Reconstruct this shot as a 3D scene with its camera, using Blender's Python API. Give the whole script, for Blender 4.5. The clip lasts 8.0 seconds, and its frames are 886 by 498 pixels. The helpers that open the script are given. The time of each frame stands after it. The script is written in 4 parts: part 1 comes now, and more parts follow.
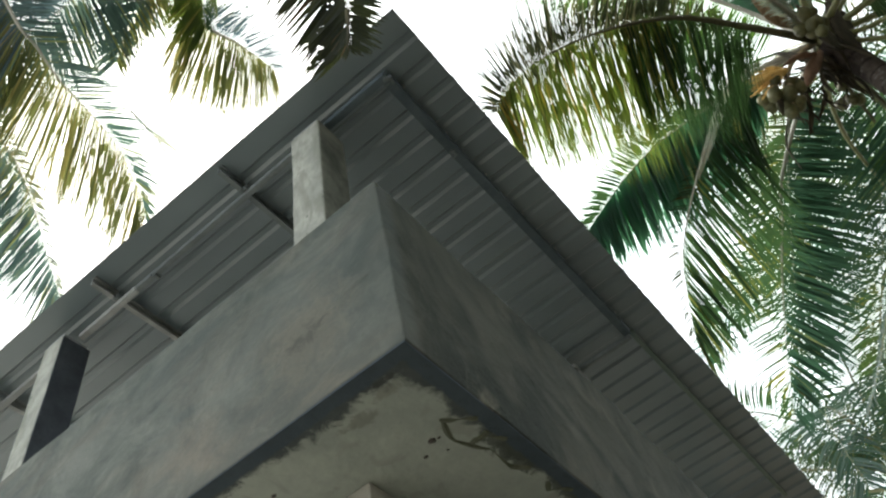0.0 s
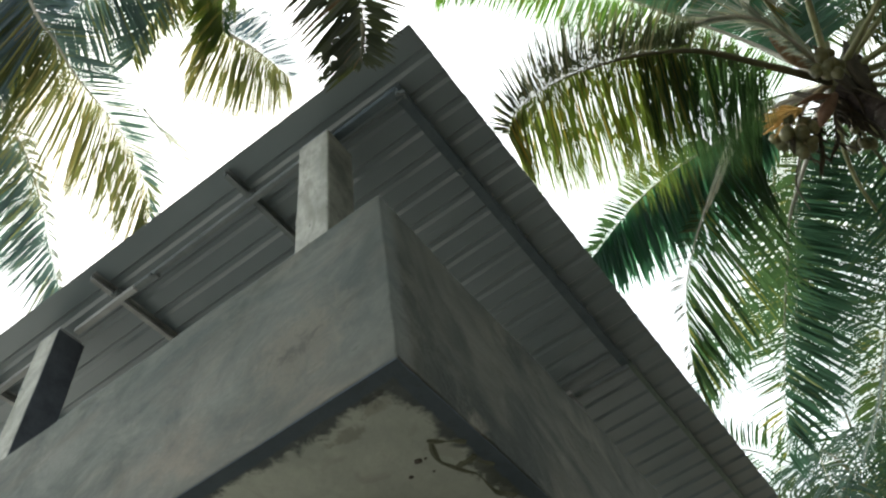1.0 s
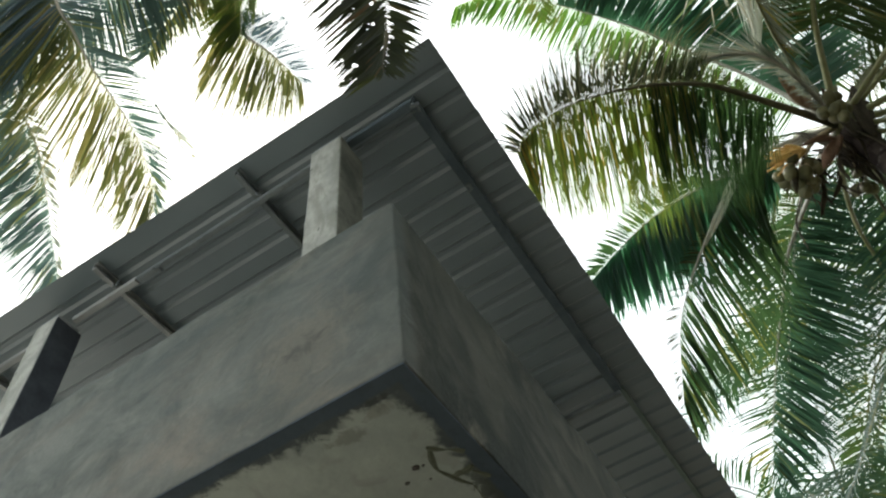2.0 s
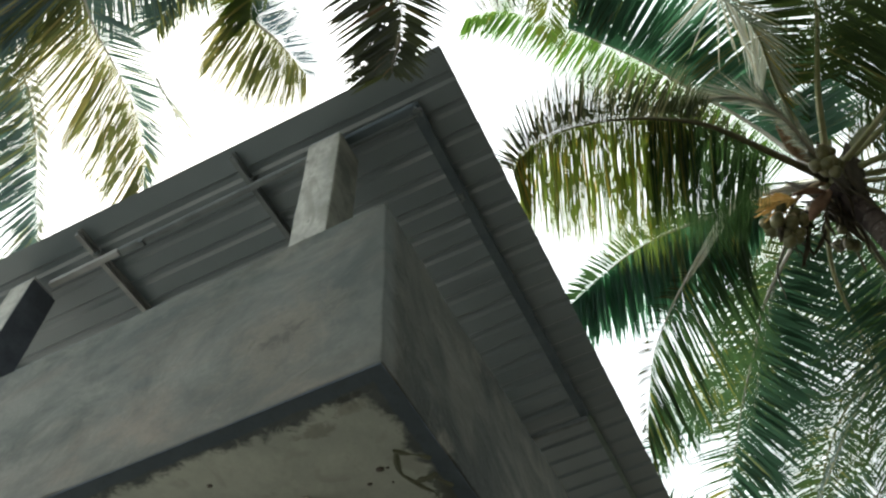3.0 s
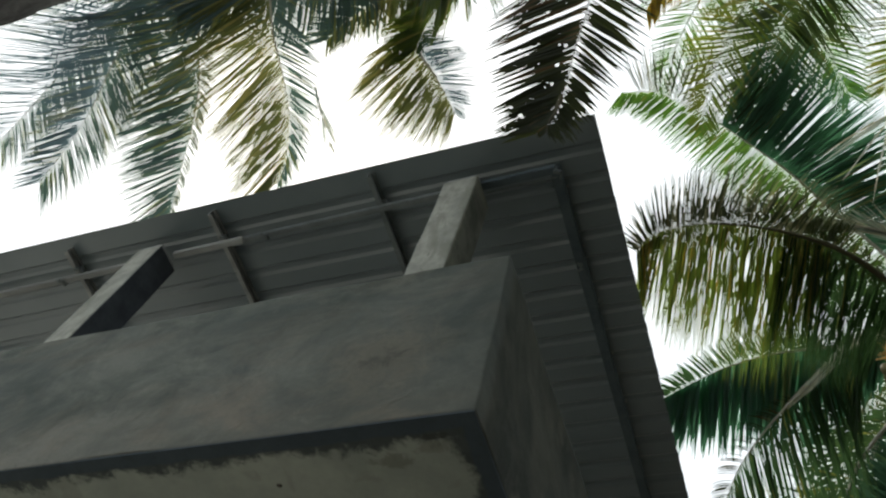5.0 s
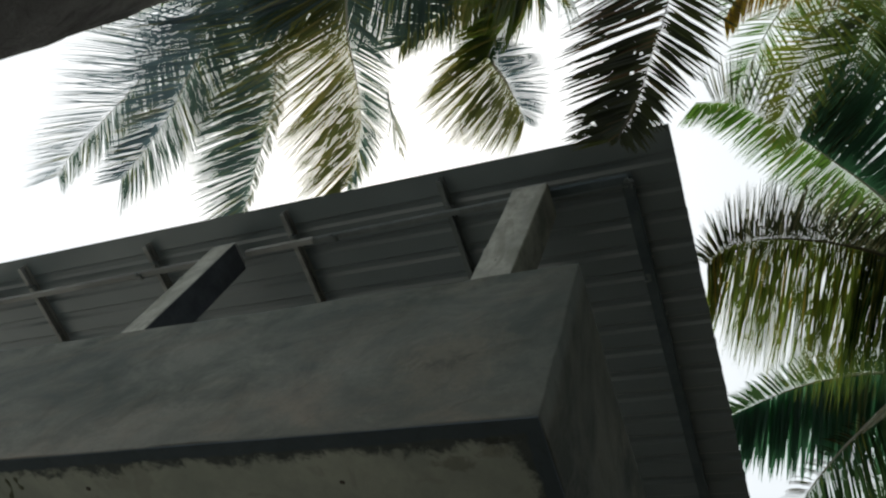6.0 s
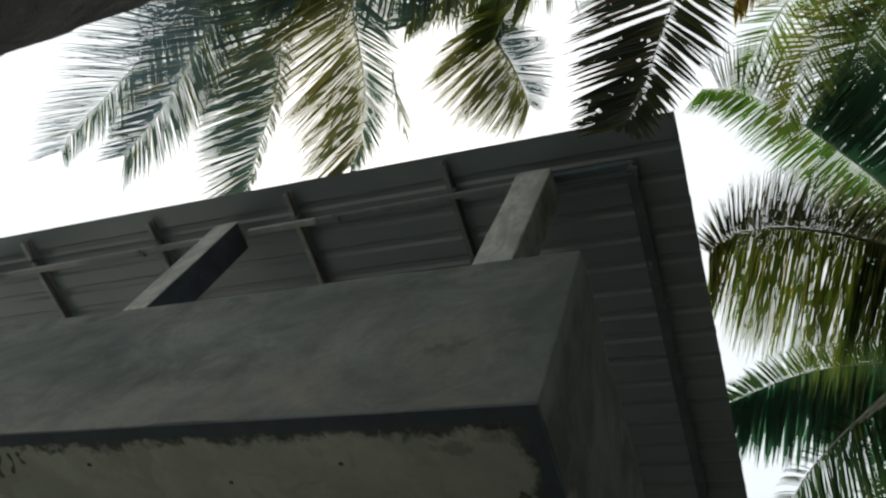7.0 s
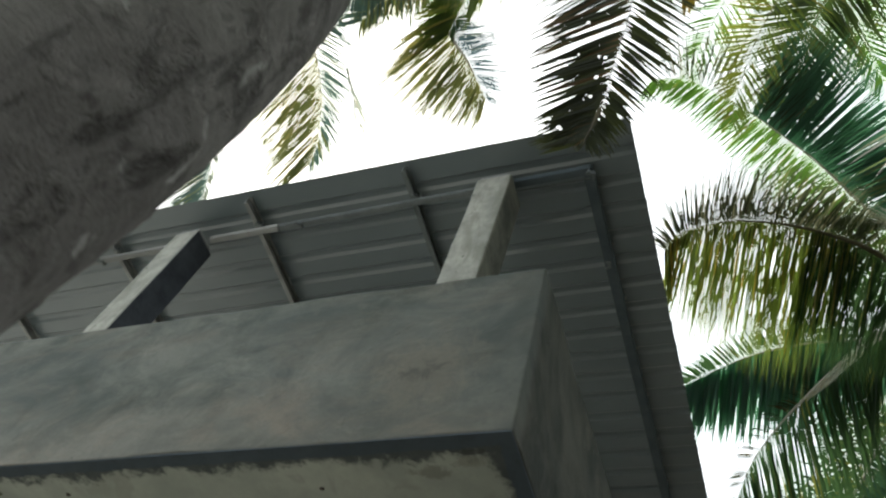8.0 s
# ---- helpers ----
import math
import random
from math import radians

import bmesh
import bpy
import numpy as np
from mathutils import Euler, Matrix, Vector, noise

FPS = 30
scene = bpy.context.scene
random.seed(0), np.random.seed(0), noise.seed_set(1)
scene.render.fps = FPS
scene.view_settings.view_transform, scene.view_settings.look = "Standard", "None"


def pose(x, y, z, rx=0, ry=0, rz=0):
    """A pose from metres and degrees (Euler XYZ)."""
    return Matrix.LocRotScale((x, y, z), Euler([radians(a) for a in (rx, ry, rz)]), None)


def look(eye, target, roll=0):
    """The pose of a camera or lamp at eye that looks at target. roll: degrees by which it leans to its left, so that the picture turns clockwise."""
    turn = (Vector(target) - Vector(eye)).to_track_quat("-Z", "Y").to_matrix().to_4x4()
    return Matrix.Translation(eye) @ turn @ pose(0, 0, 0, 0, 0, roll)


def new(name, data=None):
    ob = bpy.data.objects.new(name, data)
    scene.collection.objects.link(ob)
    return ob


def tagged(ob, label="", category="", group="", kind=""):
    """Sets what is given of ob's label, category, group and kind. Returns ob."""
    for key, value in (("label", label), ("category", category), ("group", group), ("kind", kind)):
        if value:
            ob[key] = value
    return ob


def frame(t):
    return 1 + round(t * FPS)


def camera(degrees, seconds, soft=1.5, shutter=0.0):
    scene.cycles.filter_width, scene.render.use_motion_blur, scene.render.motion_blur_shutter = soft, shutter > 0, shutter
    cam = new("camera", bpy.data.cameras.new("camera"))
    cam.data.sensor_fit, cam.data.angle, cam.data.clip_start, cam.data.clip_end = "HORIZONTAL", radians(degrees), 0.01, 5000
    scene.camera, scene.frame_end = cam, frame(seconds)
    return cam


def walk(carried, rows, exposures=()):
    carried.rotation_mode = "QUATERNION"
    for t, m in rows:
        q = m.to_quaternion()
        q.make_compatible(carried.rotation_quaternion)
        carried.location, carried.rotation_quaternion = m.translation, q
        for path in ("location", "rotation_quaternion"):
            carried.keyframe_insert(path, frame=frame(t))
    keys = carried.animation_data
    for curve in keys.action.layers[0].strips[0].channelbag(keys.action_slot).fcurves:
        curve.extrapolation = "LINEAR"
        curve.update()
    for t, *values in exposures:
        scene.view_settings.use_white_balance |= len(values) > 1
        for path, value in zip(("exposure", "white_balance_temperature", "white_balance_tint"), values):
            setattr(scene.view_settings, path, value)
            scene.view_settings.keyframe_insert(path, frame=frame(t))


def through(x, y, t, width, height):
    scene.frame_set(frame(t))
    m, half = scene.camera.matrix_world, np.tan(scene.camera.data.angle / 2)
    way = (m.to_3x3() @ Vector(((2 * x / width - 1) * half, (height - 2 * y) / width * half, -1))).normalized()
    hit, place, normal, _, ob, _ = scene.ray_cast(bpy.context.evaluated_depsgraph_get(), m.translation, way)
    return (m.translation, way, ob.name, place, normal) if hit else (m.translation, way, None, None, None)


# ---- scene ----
cam = camera(56.7, 8.0, 2.3, 0.25)
PATH = [
    (0, (0.84, -1.327, 1.472), (0.318, -0.255, 3.078), -15.6),
    (0.5, (0.843, -1.315, 1.48), (0.327, -0.259, 3.099), -13.8),
    (1, (0.852, -1.31, 1.491), (0.343, -0.27, 3.121), -11.8),
    (1.5, (0.828, -1.325, 1.474), (0.338, -0.294, 3.117), -10.5),
    (3, (0.774, -1.35, 1.449), (0.349, -0.323, 3.112), -4.3),
    (3.5, (0.78, -1.352, 1.454), (0.416, -0.29, 3.11), -1.9),
    (4, (0.73, -1.368, 1.461), (0.358, -0.365, 3.15), 4.5),
    (4.5, (0.713, -1.394, 1.464), (0.223, -0.492, 3.18), 13.0),
    (5, (0.709, -1.381, 1.439), (0.094, -0.543, 3.148), 21.1),
    (6.5, (0.699, -1.385, 1.422), (-0.073, -0.612, 3.098), 31.0),
    (7, (0.702, -1.398, 1.427), (-0.066, -0.583, 3.084), 30.0),
    (7.5, (0.721, -1.437, 1.445), (0.02, -0.554, 3.097), 25.0),
    (8, (0.7, -1.605, 1.439), (0.028, -0.701, 3.092), 22.9),
]
EXPOSURES = [(t, stops, 6300, 8) for t, stops in ((0, -0.6), (1.5, -0.74), (3, -0.84), (4, -0.7), (4.5, -0.9), (5, -1.65), (6.5, -2.12), (7, -2.05), (7.5, -1.64), (8, -1.02))]
walk(cam, [(t, look(eye, target, roll)) for t, eye, target, roll in PATH], EXPOSURES)


# ---- sky, sun ----
SUN_ELEVATION, SUN_AZIMUTH = radians(60), radians(150)
world = bpy.data.worlds.new("sky")
scene.world = world
world.use_nodes = True
wn, wl = world.node_tree.nodes, world.node_tree.links
wn.clear()
sky = wn.new("ShaderNodeTexSky")
sky.sky_type, sky.sun_disc = "NISHITA", False
sky.sun_elevation, sky.sun_rotation = SUN_ELEVATION, radians(90) - SUN_AZIMUTH
sky.air_density, sky.dust_density, sky.ozone_density = 1.0, 6.0, 0.5
haze = wn.new("ShaderNodeMix")
haze.data_type, haze.blend_type = "RGBA", "MIX"
haze.inputs["Factor"].default_value = 0.72
haze.inputs["B"].default_value = (23.0, 23.8, 24.0, 1)
back = wn.new("ShaderNodeBackground")
back.inputs["Strength"].default_value = 0.22
out = wn.new("ShaderNodeOutputWorld")
wl.new(sky.outputs[0], haze.inputs["A"])
wl.new(haze.outputs["Result"], back.inputs["Color"])
wl.new(back.outputs[0], out.inputs[0])

sun = new("sun", bpy.data.lights.new("sun", "SUN"))
sun.data.energy, sun.data.angle, sun.data.color = 4.4, radians(0.6), (1.0, 0.96, 0.9)
toward = Vector((math.cos(SUN_AZIMUTH) * math.cos(SUN_ELEVATION), math.sin(SUN_AZIMUTH) * math.cos(SUN_ELEVATION), math.sin(SUN_ELEVATION)))
sun.matrix_world = look(toward * 40, (0, 0, 0))


# ---- materials ----
class Nodes:
    """Short hand for a node tree."""

    def __init__(self, name):
        self.material = bpy.data.materials.new(name)
        self.material.use_nodes = True
        self.tree = self.material.node_tree
        self.tree.nodes.clear()
        self.end = self.add("ShaderNodeOutputMaterial")
        self.place = self.add("ShaderNodeTexCoord").outputs["Object"]

    def add(self, kind, **values):
        node = self.tree.nodes.new(kind)
        for key, value in values.items():
            self.put(node, key.replace("_", " "), value)
        return node

    def put(self, node, key, value):
        socket = node.inputs[key] if not key.isdigit() else node.inputs[int(key)]
        if isinstance(value, bpy.types.NodeSocket):
            self.tree.links.new(value, socket)
        else:
            socket.default_value = value

    def noise(self, scale, detail=5, rough=0.6, stretch=None, distort=0.0, turn=0.0):
        vector = self.place
        if turn:
            r = self.add("ShaderNodeMapping", Vector=vector)
            r.inputs["Rotation"].default_value = (radians(turn), radians(turn), 0)
            vector = r.outputs[0]
        if stretch:
            m = self.add("ShaderNodeMapping", Vector=vector)
            m.inputs["Scale"].default_value = stretch
            vector = m.outputs[0]
        return self.add("ShaderNodeTexNoise", Vector=vector, Scale=scale, Detail=detail, Roughness=rough, Distortion=distort).outputs["Fac"]

    def ramp(self, value, low, high):
        n = self.add("ShaderNodeMapRange", Value=value)
        n.interpolation_type = "SMOOTHSTEP"
        n.inputs["From Min"].default_value, n.inputs["From Max"].default_value = low, high
        return n.outputs[0]

    def math(self, how, a, b=0.0, c=0.0):
        n = self.add("ShaderNodeMath")
        n.operation = how
        for k, v in enumerate((a, b, c)):
            self.put(n, str(k), v)
        return n.outputs[0]

    def mix(self, factor, a, b):
        n = self.add("ShaderNodeMix")
        n.data_type = "RGBA"
        for key, v in (("Factor", factor), ("A", a), ("B", b)):
            sockets = [q for q in n.inputs if q.name == key and (key == "Factor" and q.type == "VALUE" or q.type == "RGBA")]
            if isinstance(v, bpy.types.NodeSocket):
                self.tree.links.new(v, sockets[0])
            else:
                sockets[0].default_value = (*v, 1) if isinstance(v, tuple) else v
        return [q for q in n.outputs if q.type == "RGBA"][0]

    def tint(self, colour, by):
        n = self.add("ShaderNodeMix")
        n.data_type, n.blend_type = "RGBA", "MULTIPLY"
        n.inputs["Factor"].default_value = 1.0
        sockets = [q for q in n.inputs if q.type == "RGBA"]
        self.tree.links.new(colour, sockets[0])
        sockets[1].default_value = (*by, 1)
        return [q for q in n.outputs if q.type == "RGBA"][0]

    def xyz(self):
        n = self.add("ShaderNodeSeparateXYZ", Vector=self.place)
        return n.outputs

    def bump(self, height, strength, distance):
        return self.add("ShaderNodeBump", Height=height, Strength=strength, Distance=distance).outputs[0]

    def surface(self, colour, roughness, normal=None, metallic=0.0, specular=0.5):
        b = self.add("ShaderNodeBsdfPrincipled", Base_Color=colour if isinstance(colour, bpy.types.NodeSocket) else (*colour, 1), Roughness=roughness, Metallic=metallic)
        b.inputs["Specular IOR Level"].default_value = specular
        if normal:
            self.put(b, "Normal", normal)
        return b.outputs[0]

    def done(self, shader):
        self.tree.links.new(shader, self.end.inputs["Surface"])
        return self.material


def plaster_material():
    """Unpainted cement render of the parapet: trowel clouds, brown damp patches, slanting smears on the side wall, one
    scar; side wall darkened for shade.
    """
    n = Nodes("grey_cement_render")
    x, y, z = n.xyz()
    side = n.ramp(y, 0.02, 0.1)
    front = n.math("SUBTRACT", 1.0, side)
    cloud = n.ramp(n.noise(1.7, 7, 0.66, (1, 1, 1.5), 0.6), 0.34, 0.66)
    colour = n.mix(cloud, (0.09, 0.106, 0.106), (0.215, 0.223, 0.21))
    blotch = n.ramp(n.noise(3.6, 5, 0.62, (1, 1, 0.9), 0.5, 35), 0.46, 0.7)
    colour = n.mix(n.math("MULTIPLY", blotch, 0.9), colour, (0.078, 0.094, 0.09))
    trowel = n.ramp(n.noise(9, 6, 0.72, (0.7, 0.7, 1.2), 0.6, 20), 0.5, 0.72)
    colour = n.mix(n.math("MULTIPLY", trowel, 0.3), colour, (0.255, 0.255, 0.23))
    blue = n.ramp(n.noise(1.1, 4, 0.55, (1, 1, 1.5)), 0.45, 0.68)
    colour = n.mix(n.math("MULTIPLY", blue, 0.22), colour, (0.145, 0.168, 0.17))
    brown = n.ramp(n.noise(1.9, 7, 0.68, (0.8, 1.1, 1.8), 0.7), 0.47, 0.66)
    low = n.ramp(n.math("ADD", z, n.math("MULTIPLY_ADD", n.noise(2.2, 5), 0.5, -0.25)), 3.55, 3.25)
    colour = n.mix(n.math("MULTIPLY", brown, n.math("MULTIPLY_ADD", low, 0.3, 0.22)), colour, (0.265, 0.215, 0.175))
    colour = n.mix(n.math("MULTIPLY", n.math("MULTIPLY", low, front), 0.25), colour, (0.30, 0.275, 0.245))
    # Side wall mixed darker and olive; its shade is put into the colour.
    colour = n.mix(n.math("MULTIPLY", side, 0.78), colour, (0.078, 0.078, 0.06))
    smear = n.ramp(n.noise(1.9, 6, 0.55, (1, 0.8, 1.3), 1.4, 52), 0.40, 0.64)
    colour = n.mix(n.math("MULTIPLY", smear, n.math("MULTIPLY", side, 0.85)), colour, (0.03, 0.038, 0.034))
    pale = n.ramp(n.noise(2.6, 6, 0.6, (1, 0.8, 1.2), 1.4, 52), 0.54, 0.76)
    foot = n.math("MULTIPLY_ADD", n.ramp(z, 3.5, 3.25), 0.35, 0.3)
    colour = n.mix(n.math("MULTIPLY", pale, n.math("MULTIPLY", side, foot)), colour, (0.29, 0.265, 0.21))
    dx, dz = n.math("MULTIPLY", n.math("ADD", x, 0.37), 6.2), n.math("MULTIPLY", n.math("ADD", z, -3.525), 7.5)
    far = n.math("SQRT", n.math("ADD", n.math("MULTIPLY", dx, dx), n.math("MULTIPLY", dz, dz)))
    far = n.math("ADD", far, n.math("MULTIPLY_ADD", n.noise(10, 7, 0.8, None, 0.9), 3.4, -1.7))
    halo = n.math("MULTIPLY", n.ramp(far, 1.9, 0.2), front)
    core = n.math("MULTIPLY", n.ramp(far, 0.75, -0.1), front)
    colour = n.mix(n.math("MULTIPLY", halo, 0.4), colour, (0.33, 0.28, 0.225))
    colour = n.mix(n.math("MULTIPLY", core, 0.7), colour, (0.07, 0.078, 0.074))
    edge = n.math("MULTIPLY", front, n.ramp(n.math("ADD", x, n.math("MULTIPLY_ADD", n.noise(5, 6, 0.7), 0.5, -0.25)), -0.22, -0.02))
    colour = n.mix(n.math("MULTIPLY", edge, 0.55), colour, (0.085, 0.098, 0.095))
    fine = n.noise(55, 4, 0.7)
    colour = n.mix(n.math("MULTIPLY", n.ramp(fine, 0.35, 0.75), 0.25), colour, (0.10, 0.105, 0.098))
    pits = n.ramp(n.noise(30, 2, 0.5), 0.27, 0.22)
    colour = n.mix(n.math("MULTIPLY", pits, 0.6), colour, (0.06, 0.06, 0.058))
    height = n.math("ADD", n.math("ADD", n.noise(3.5, 4), n.math("MULTIPLY", trowel, 0.25)), n.math("MULTIPLY", fine, 0.12))
    return n.done(n.surface(n.tint(colour, (0.785, 0.79, 0.745)), 0.9, n.bump(height, 0.6, 0.03), specular=0.25))


def soffit_material():
    """Lime-washed soffit, with mould creeping in from the bare cement strip along its edge."""
    n = Nodes("mould_stained_soffit")
    x, y, z = n.xyz()
    inward = n.math("MINIMUM", n.math("MULTIPLY", x, -1.0), y)
    ragged = n.math("MULTIPLY_ADD", n.noise(16, 7, 0.75, None, 0.5), 0.16, -0.08)
    lobes = n.math("MULTIPLY_ADD", n.noise(4.2, 4, 0.6, None, 0.7), 0.2, -0.11)
    depth = n.math("SUBTRACT", inward, n.math("ADD", ragged, lobes))
    wash = n.mix(n.ramp(n.noise(3.2, 6, 0.6), 0.35, 0.7), (0.345, 0.35, 0.31), (0.46, 0.455, 0.395))
    wash = n.mix(n.math("MULTIPLY", n.ramp(n.noise(5.5, 4, 0.55, None, 0.9), 0.55, 0.64), 0.35), wash, (0.25, 0.235, 0.2))
    wash = n.mix(n.math("MULTIPLY", n.ramp(n.noise(26, 5, 0.7), 0.45, 0.8), 0.25), wash, (0.27, 0.27, 0.24))
    mould = n.mix(n.noise(14, 4), (0.045, 0.053, 0.056), (0.13, 0.135, 0.13))
    colour = n.mix(n.ramp(depth, 0.115, 0.07), wash, mould)
    # a blotch of algae beside the side edge, and a brown tide mark behind the corner
    for cx, cy, rx, ry, tone, share in ((-0.05, 0.62, 0.075, 0.19, (0.085, 0.09, 0.075), 0.85), (-0.04, 0.98, 0.06, 0.2, (0.09, 0.095, 0.08), 0.8),
                                        (-0.30, 0.15, 0.08, 0.035, (0.22, 0.21, 0.18), 0.7), (-0.16, 0.115, 0.06, 0.03, (0.24, 0.225, 0.19), 0.6),
                                        (-0.15, 0.075, 0.05, 0.013, (0.07, 0.07, 0.065), 0.8)):
        dx, dy = n.math("MULTIPLY", n.math("ADD", x, -cx), 1 / rx), n.math("MULTIPLY", n.math("ADD", y, -cy), 1 / ry)
        far = n.math("SQRT", n.math("ADD", n.math("MULTIPLY", dx, dx), n.math("MULTIPLY", dy, dy)))
        far = n.math("ADD", far, n.math("MULTIPLY_ADD", n.noise(19, 6, 0.75, None, 0.6), 2.4, -1.2))
        colour = n.mix(n.math("MULTIPLY", n.ramp(far, 1.0, 0.6), share), colour, tone)
    strip = n.mix(n.noise(7, 5), (0.05, 0.064, 0.08), (0.1, 0.115, 0.13))
    strip = n.mix(n.math("MULTIPLY", n.ramp(n.noise(30, 5, 0.7), 0.5, 0.7), 0.5), strip, (0.06, 0.066, 0.072))
    colour = n.mix(n.ramp(n.math("ADD", inward, n.math("MULTIPLY_ADD", n.noise(12, 3), 0.03, -0.015)), 0.062, 0.05), colour, strip)
    specks = n.ramp(n.noise(42, 2, 0.5), 0.24, 0.2)
    colour = n.mix(n.math("MULTIPLY", specks, 0.7), colour, (0.06, 0.06, 0.055))
    height = n.math("ADD", n.math("ADD", n.noise(5, 5), n.math("MULTIPLY", n.noise(38, 4, 0.7), 0.2)), n.math("MULTIPLY", n.ramp(depth, 0.115, 0.07), -0.4))
    return n.done(n.surface(n.tint(colour, (0.80, 0.855, 0.86)), 0.9, n.bump(height, 0.6, 0.014), specular=0.2))


def column_material(name, a, b):
    n = Nodes(name)
    colour = n.mix(n.ramp(n.noise(5, 6, 0.65), 0.35, 0.68), a, b)
    colour = n.mix(n.math("MULTIPLY", n.ramp(n.noise(7, 6, 0.72, (1, 1, 0.4), 0.6), 0.45, 0.62), 0.65), colour, (0.19, 0.195, 0.165))
    holes = n.ramp(n.noise(26, 2, 0.5, (1, 1, 0.7)), 0.3, 0.24)
    colour = n.mix(n.math("MULTIPLY", holes, 0.8), colour, (0.07, 0.075, 0.07))
    height = n.math("SUBTRACT", n.noise(8, 5), n.math("MULTIPLY", holes, 0.5))
    return n.done(n.surface(colour, 0.88, n.bump(height, 0.6, 0.015), specular=0.25))


def sheet_material():
    """Coated steel roofing, dull grey underside with dust and faint water marks along the ribs."""
    n = Nodes("dull_grey_steel_sheet")
    colour = n.mix(n.ramp(n.noise(0.9, 4, 0.55), 0.35, 0.7), (0.185, 0.198, 0.21), (0.235, 0.247, 0.257))
    colour = n.mix(n.math("MULTIPLY", n.ramp(n.noise(3.0, 5, 0.65, (0.25, 2.2, 1)), 0.5, 0.8), 0.22), colour, (0.30, 0.29, 0.275))
    colour = n.mix(n.math("MULTIPLY", n.ramp(n.noise(60, 3, 0.6), 0.45, 0.8), 0.12), colour, (0.12, 0.12, 0.12))
    random_tone = n.add("ShaderNodeObjectInfo").outputs["Random"]
    colour = n.mix(n.math("MULTIPLY", random_tone, 0.2), colour, (0.18, 0.19, 0.2))
    rough = n.math("MULTIPLY_ADD", n.noise(2.5, 3), 0.1, 0.28)
    return n.done(n.surface(n.tint(colour, (0.785, 0.9, 0.93)), rough, n.bump(n.noise(2, 2, 0.5, (0.4, 1, 1)), 0.06, 0.02), metallic=0.0, specular=0.9))


def steel_material():
    """Primed steel tube, chalky with rust showing through."""
    n = Nodes("worn_primed_steel")
    x, y, z = n.xyz()
    colour = n.mix(n.noise(4, 5), (0.14, 0.152, 0.157), (0.205, 0.213, 0.21))
    chalk = n.ramp(n.noise(1.1, 5, 0.6, (0.8, 2, 2)), 0.4, 0.56)
    colour = n.mix(n.math("MULTIPLY_ADD", chalk, 0.5, 0.2), colour, (0.44, 0.455, 0.45))
    rust = n.ramp(n.noise(13, 5, 0.7), 0.56, 0.68)
    colour = n.mix(n.math("MULTIPLY", rust, 0.15), colour, (0.2, 0.12, 0.07))
    return n.done(n.surface(colour, 0.65, n.bump(n.noise(40, 4), 0.25, 0.003), metallic=0.0))


def plain_material(name, a, b, scale, roughness, bump=0.3, depth=0.01, stretch=None, specular=0.4):
    n = Nodes(name)
    colour = n.mix(n.ramp(n.noise(scale, 6, 0.65, stretch), 0.3, 0.7), a, b)
    colour = n.mix(n.math("MULTIPLY", n.ramp(n.noise(scale * 7, 4, 0.6), 0.45, 0.8), 0.35), colour, tuple(0.55 * c for c in a))
    return n.done(n.surface(colour, roughness, n.bump(n.noise(scale * 4, 4, 0.6, stretch), bump, depth), specular=specular))


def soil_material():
    """Unseen sandy ground, pale in front, darkened beside and behind to cut bounced light."""
    n = Nodes("unseen_soil_for_bounce")
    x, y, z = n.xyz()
    # Sand is made pale to bounce light onto the roof's underside.
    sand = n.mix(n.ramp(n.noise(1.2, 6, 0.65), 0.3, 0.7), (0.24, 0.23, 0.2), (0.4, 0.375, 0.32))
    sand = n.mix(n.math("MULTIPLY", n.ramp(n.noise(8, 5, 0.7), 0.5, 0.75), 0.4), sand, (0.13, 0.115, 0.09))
    dark_soil = n.mix(n.ramp(n.noise(5, 6, 0.7), 0.35, 0.65), (0.035, 0.03, 0.02), (0.085, 0.07, 0.04))
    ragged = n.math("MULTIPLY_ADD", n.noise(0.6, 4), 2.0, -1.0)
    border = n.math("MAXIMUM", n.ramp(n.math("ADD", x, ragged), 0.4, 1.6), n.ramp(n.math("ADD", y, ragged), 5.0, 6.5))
    colour = n.mix(border, sand, dark_soil)
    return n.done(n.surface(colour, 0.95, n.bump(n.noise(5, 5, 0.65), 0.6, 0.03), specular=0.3))


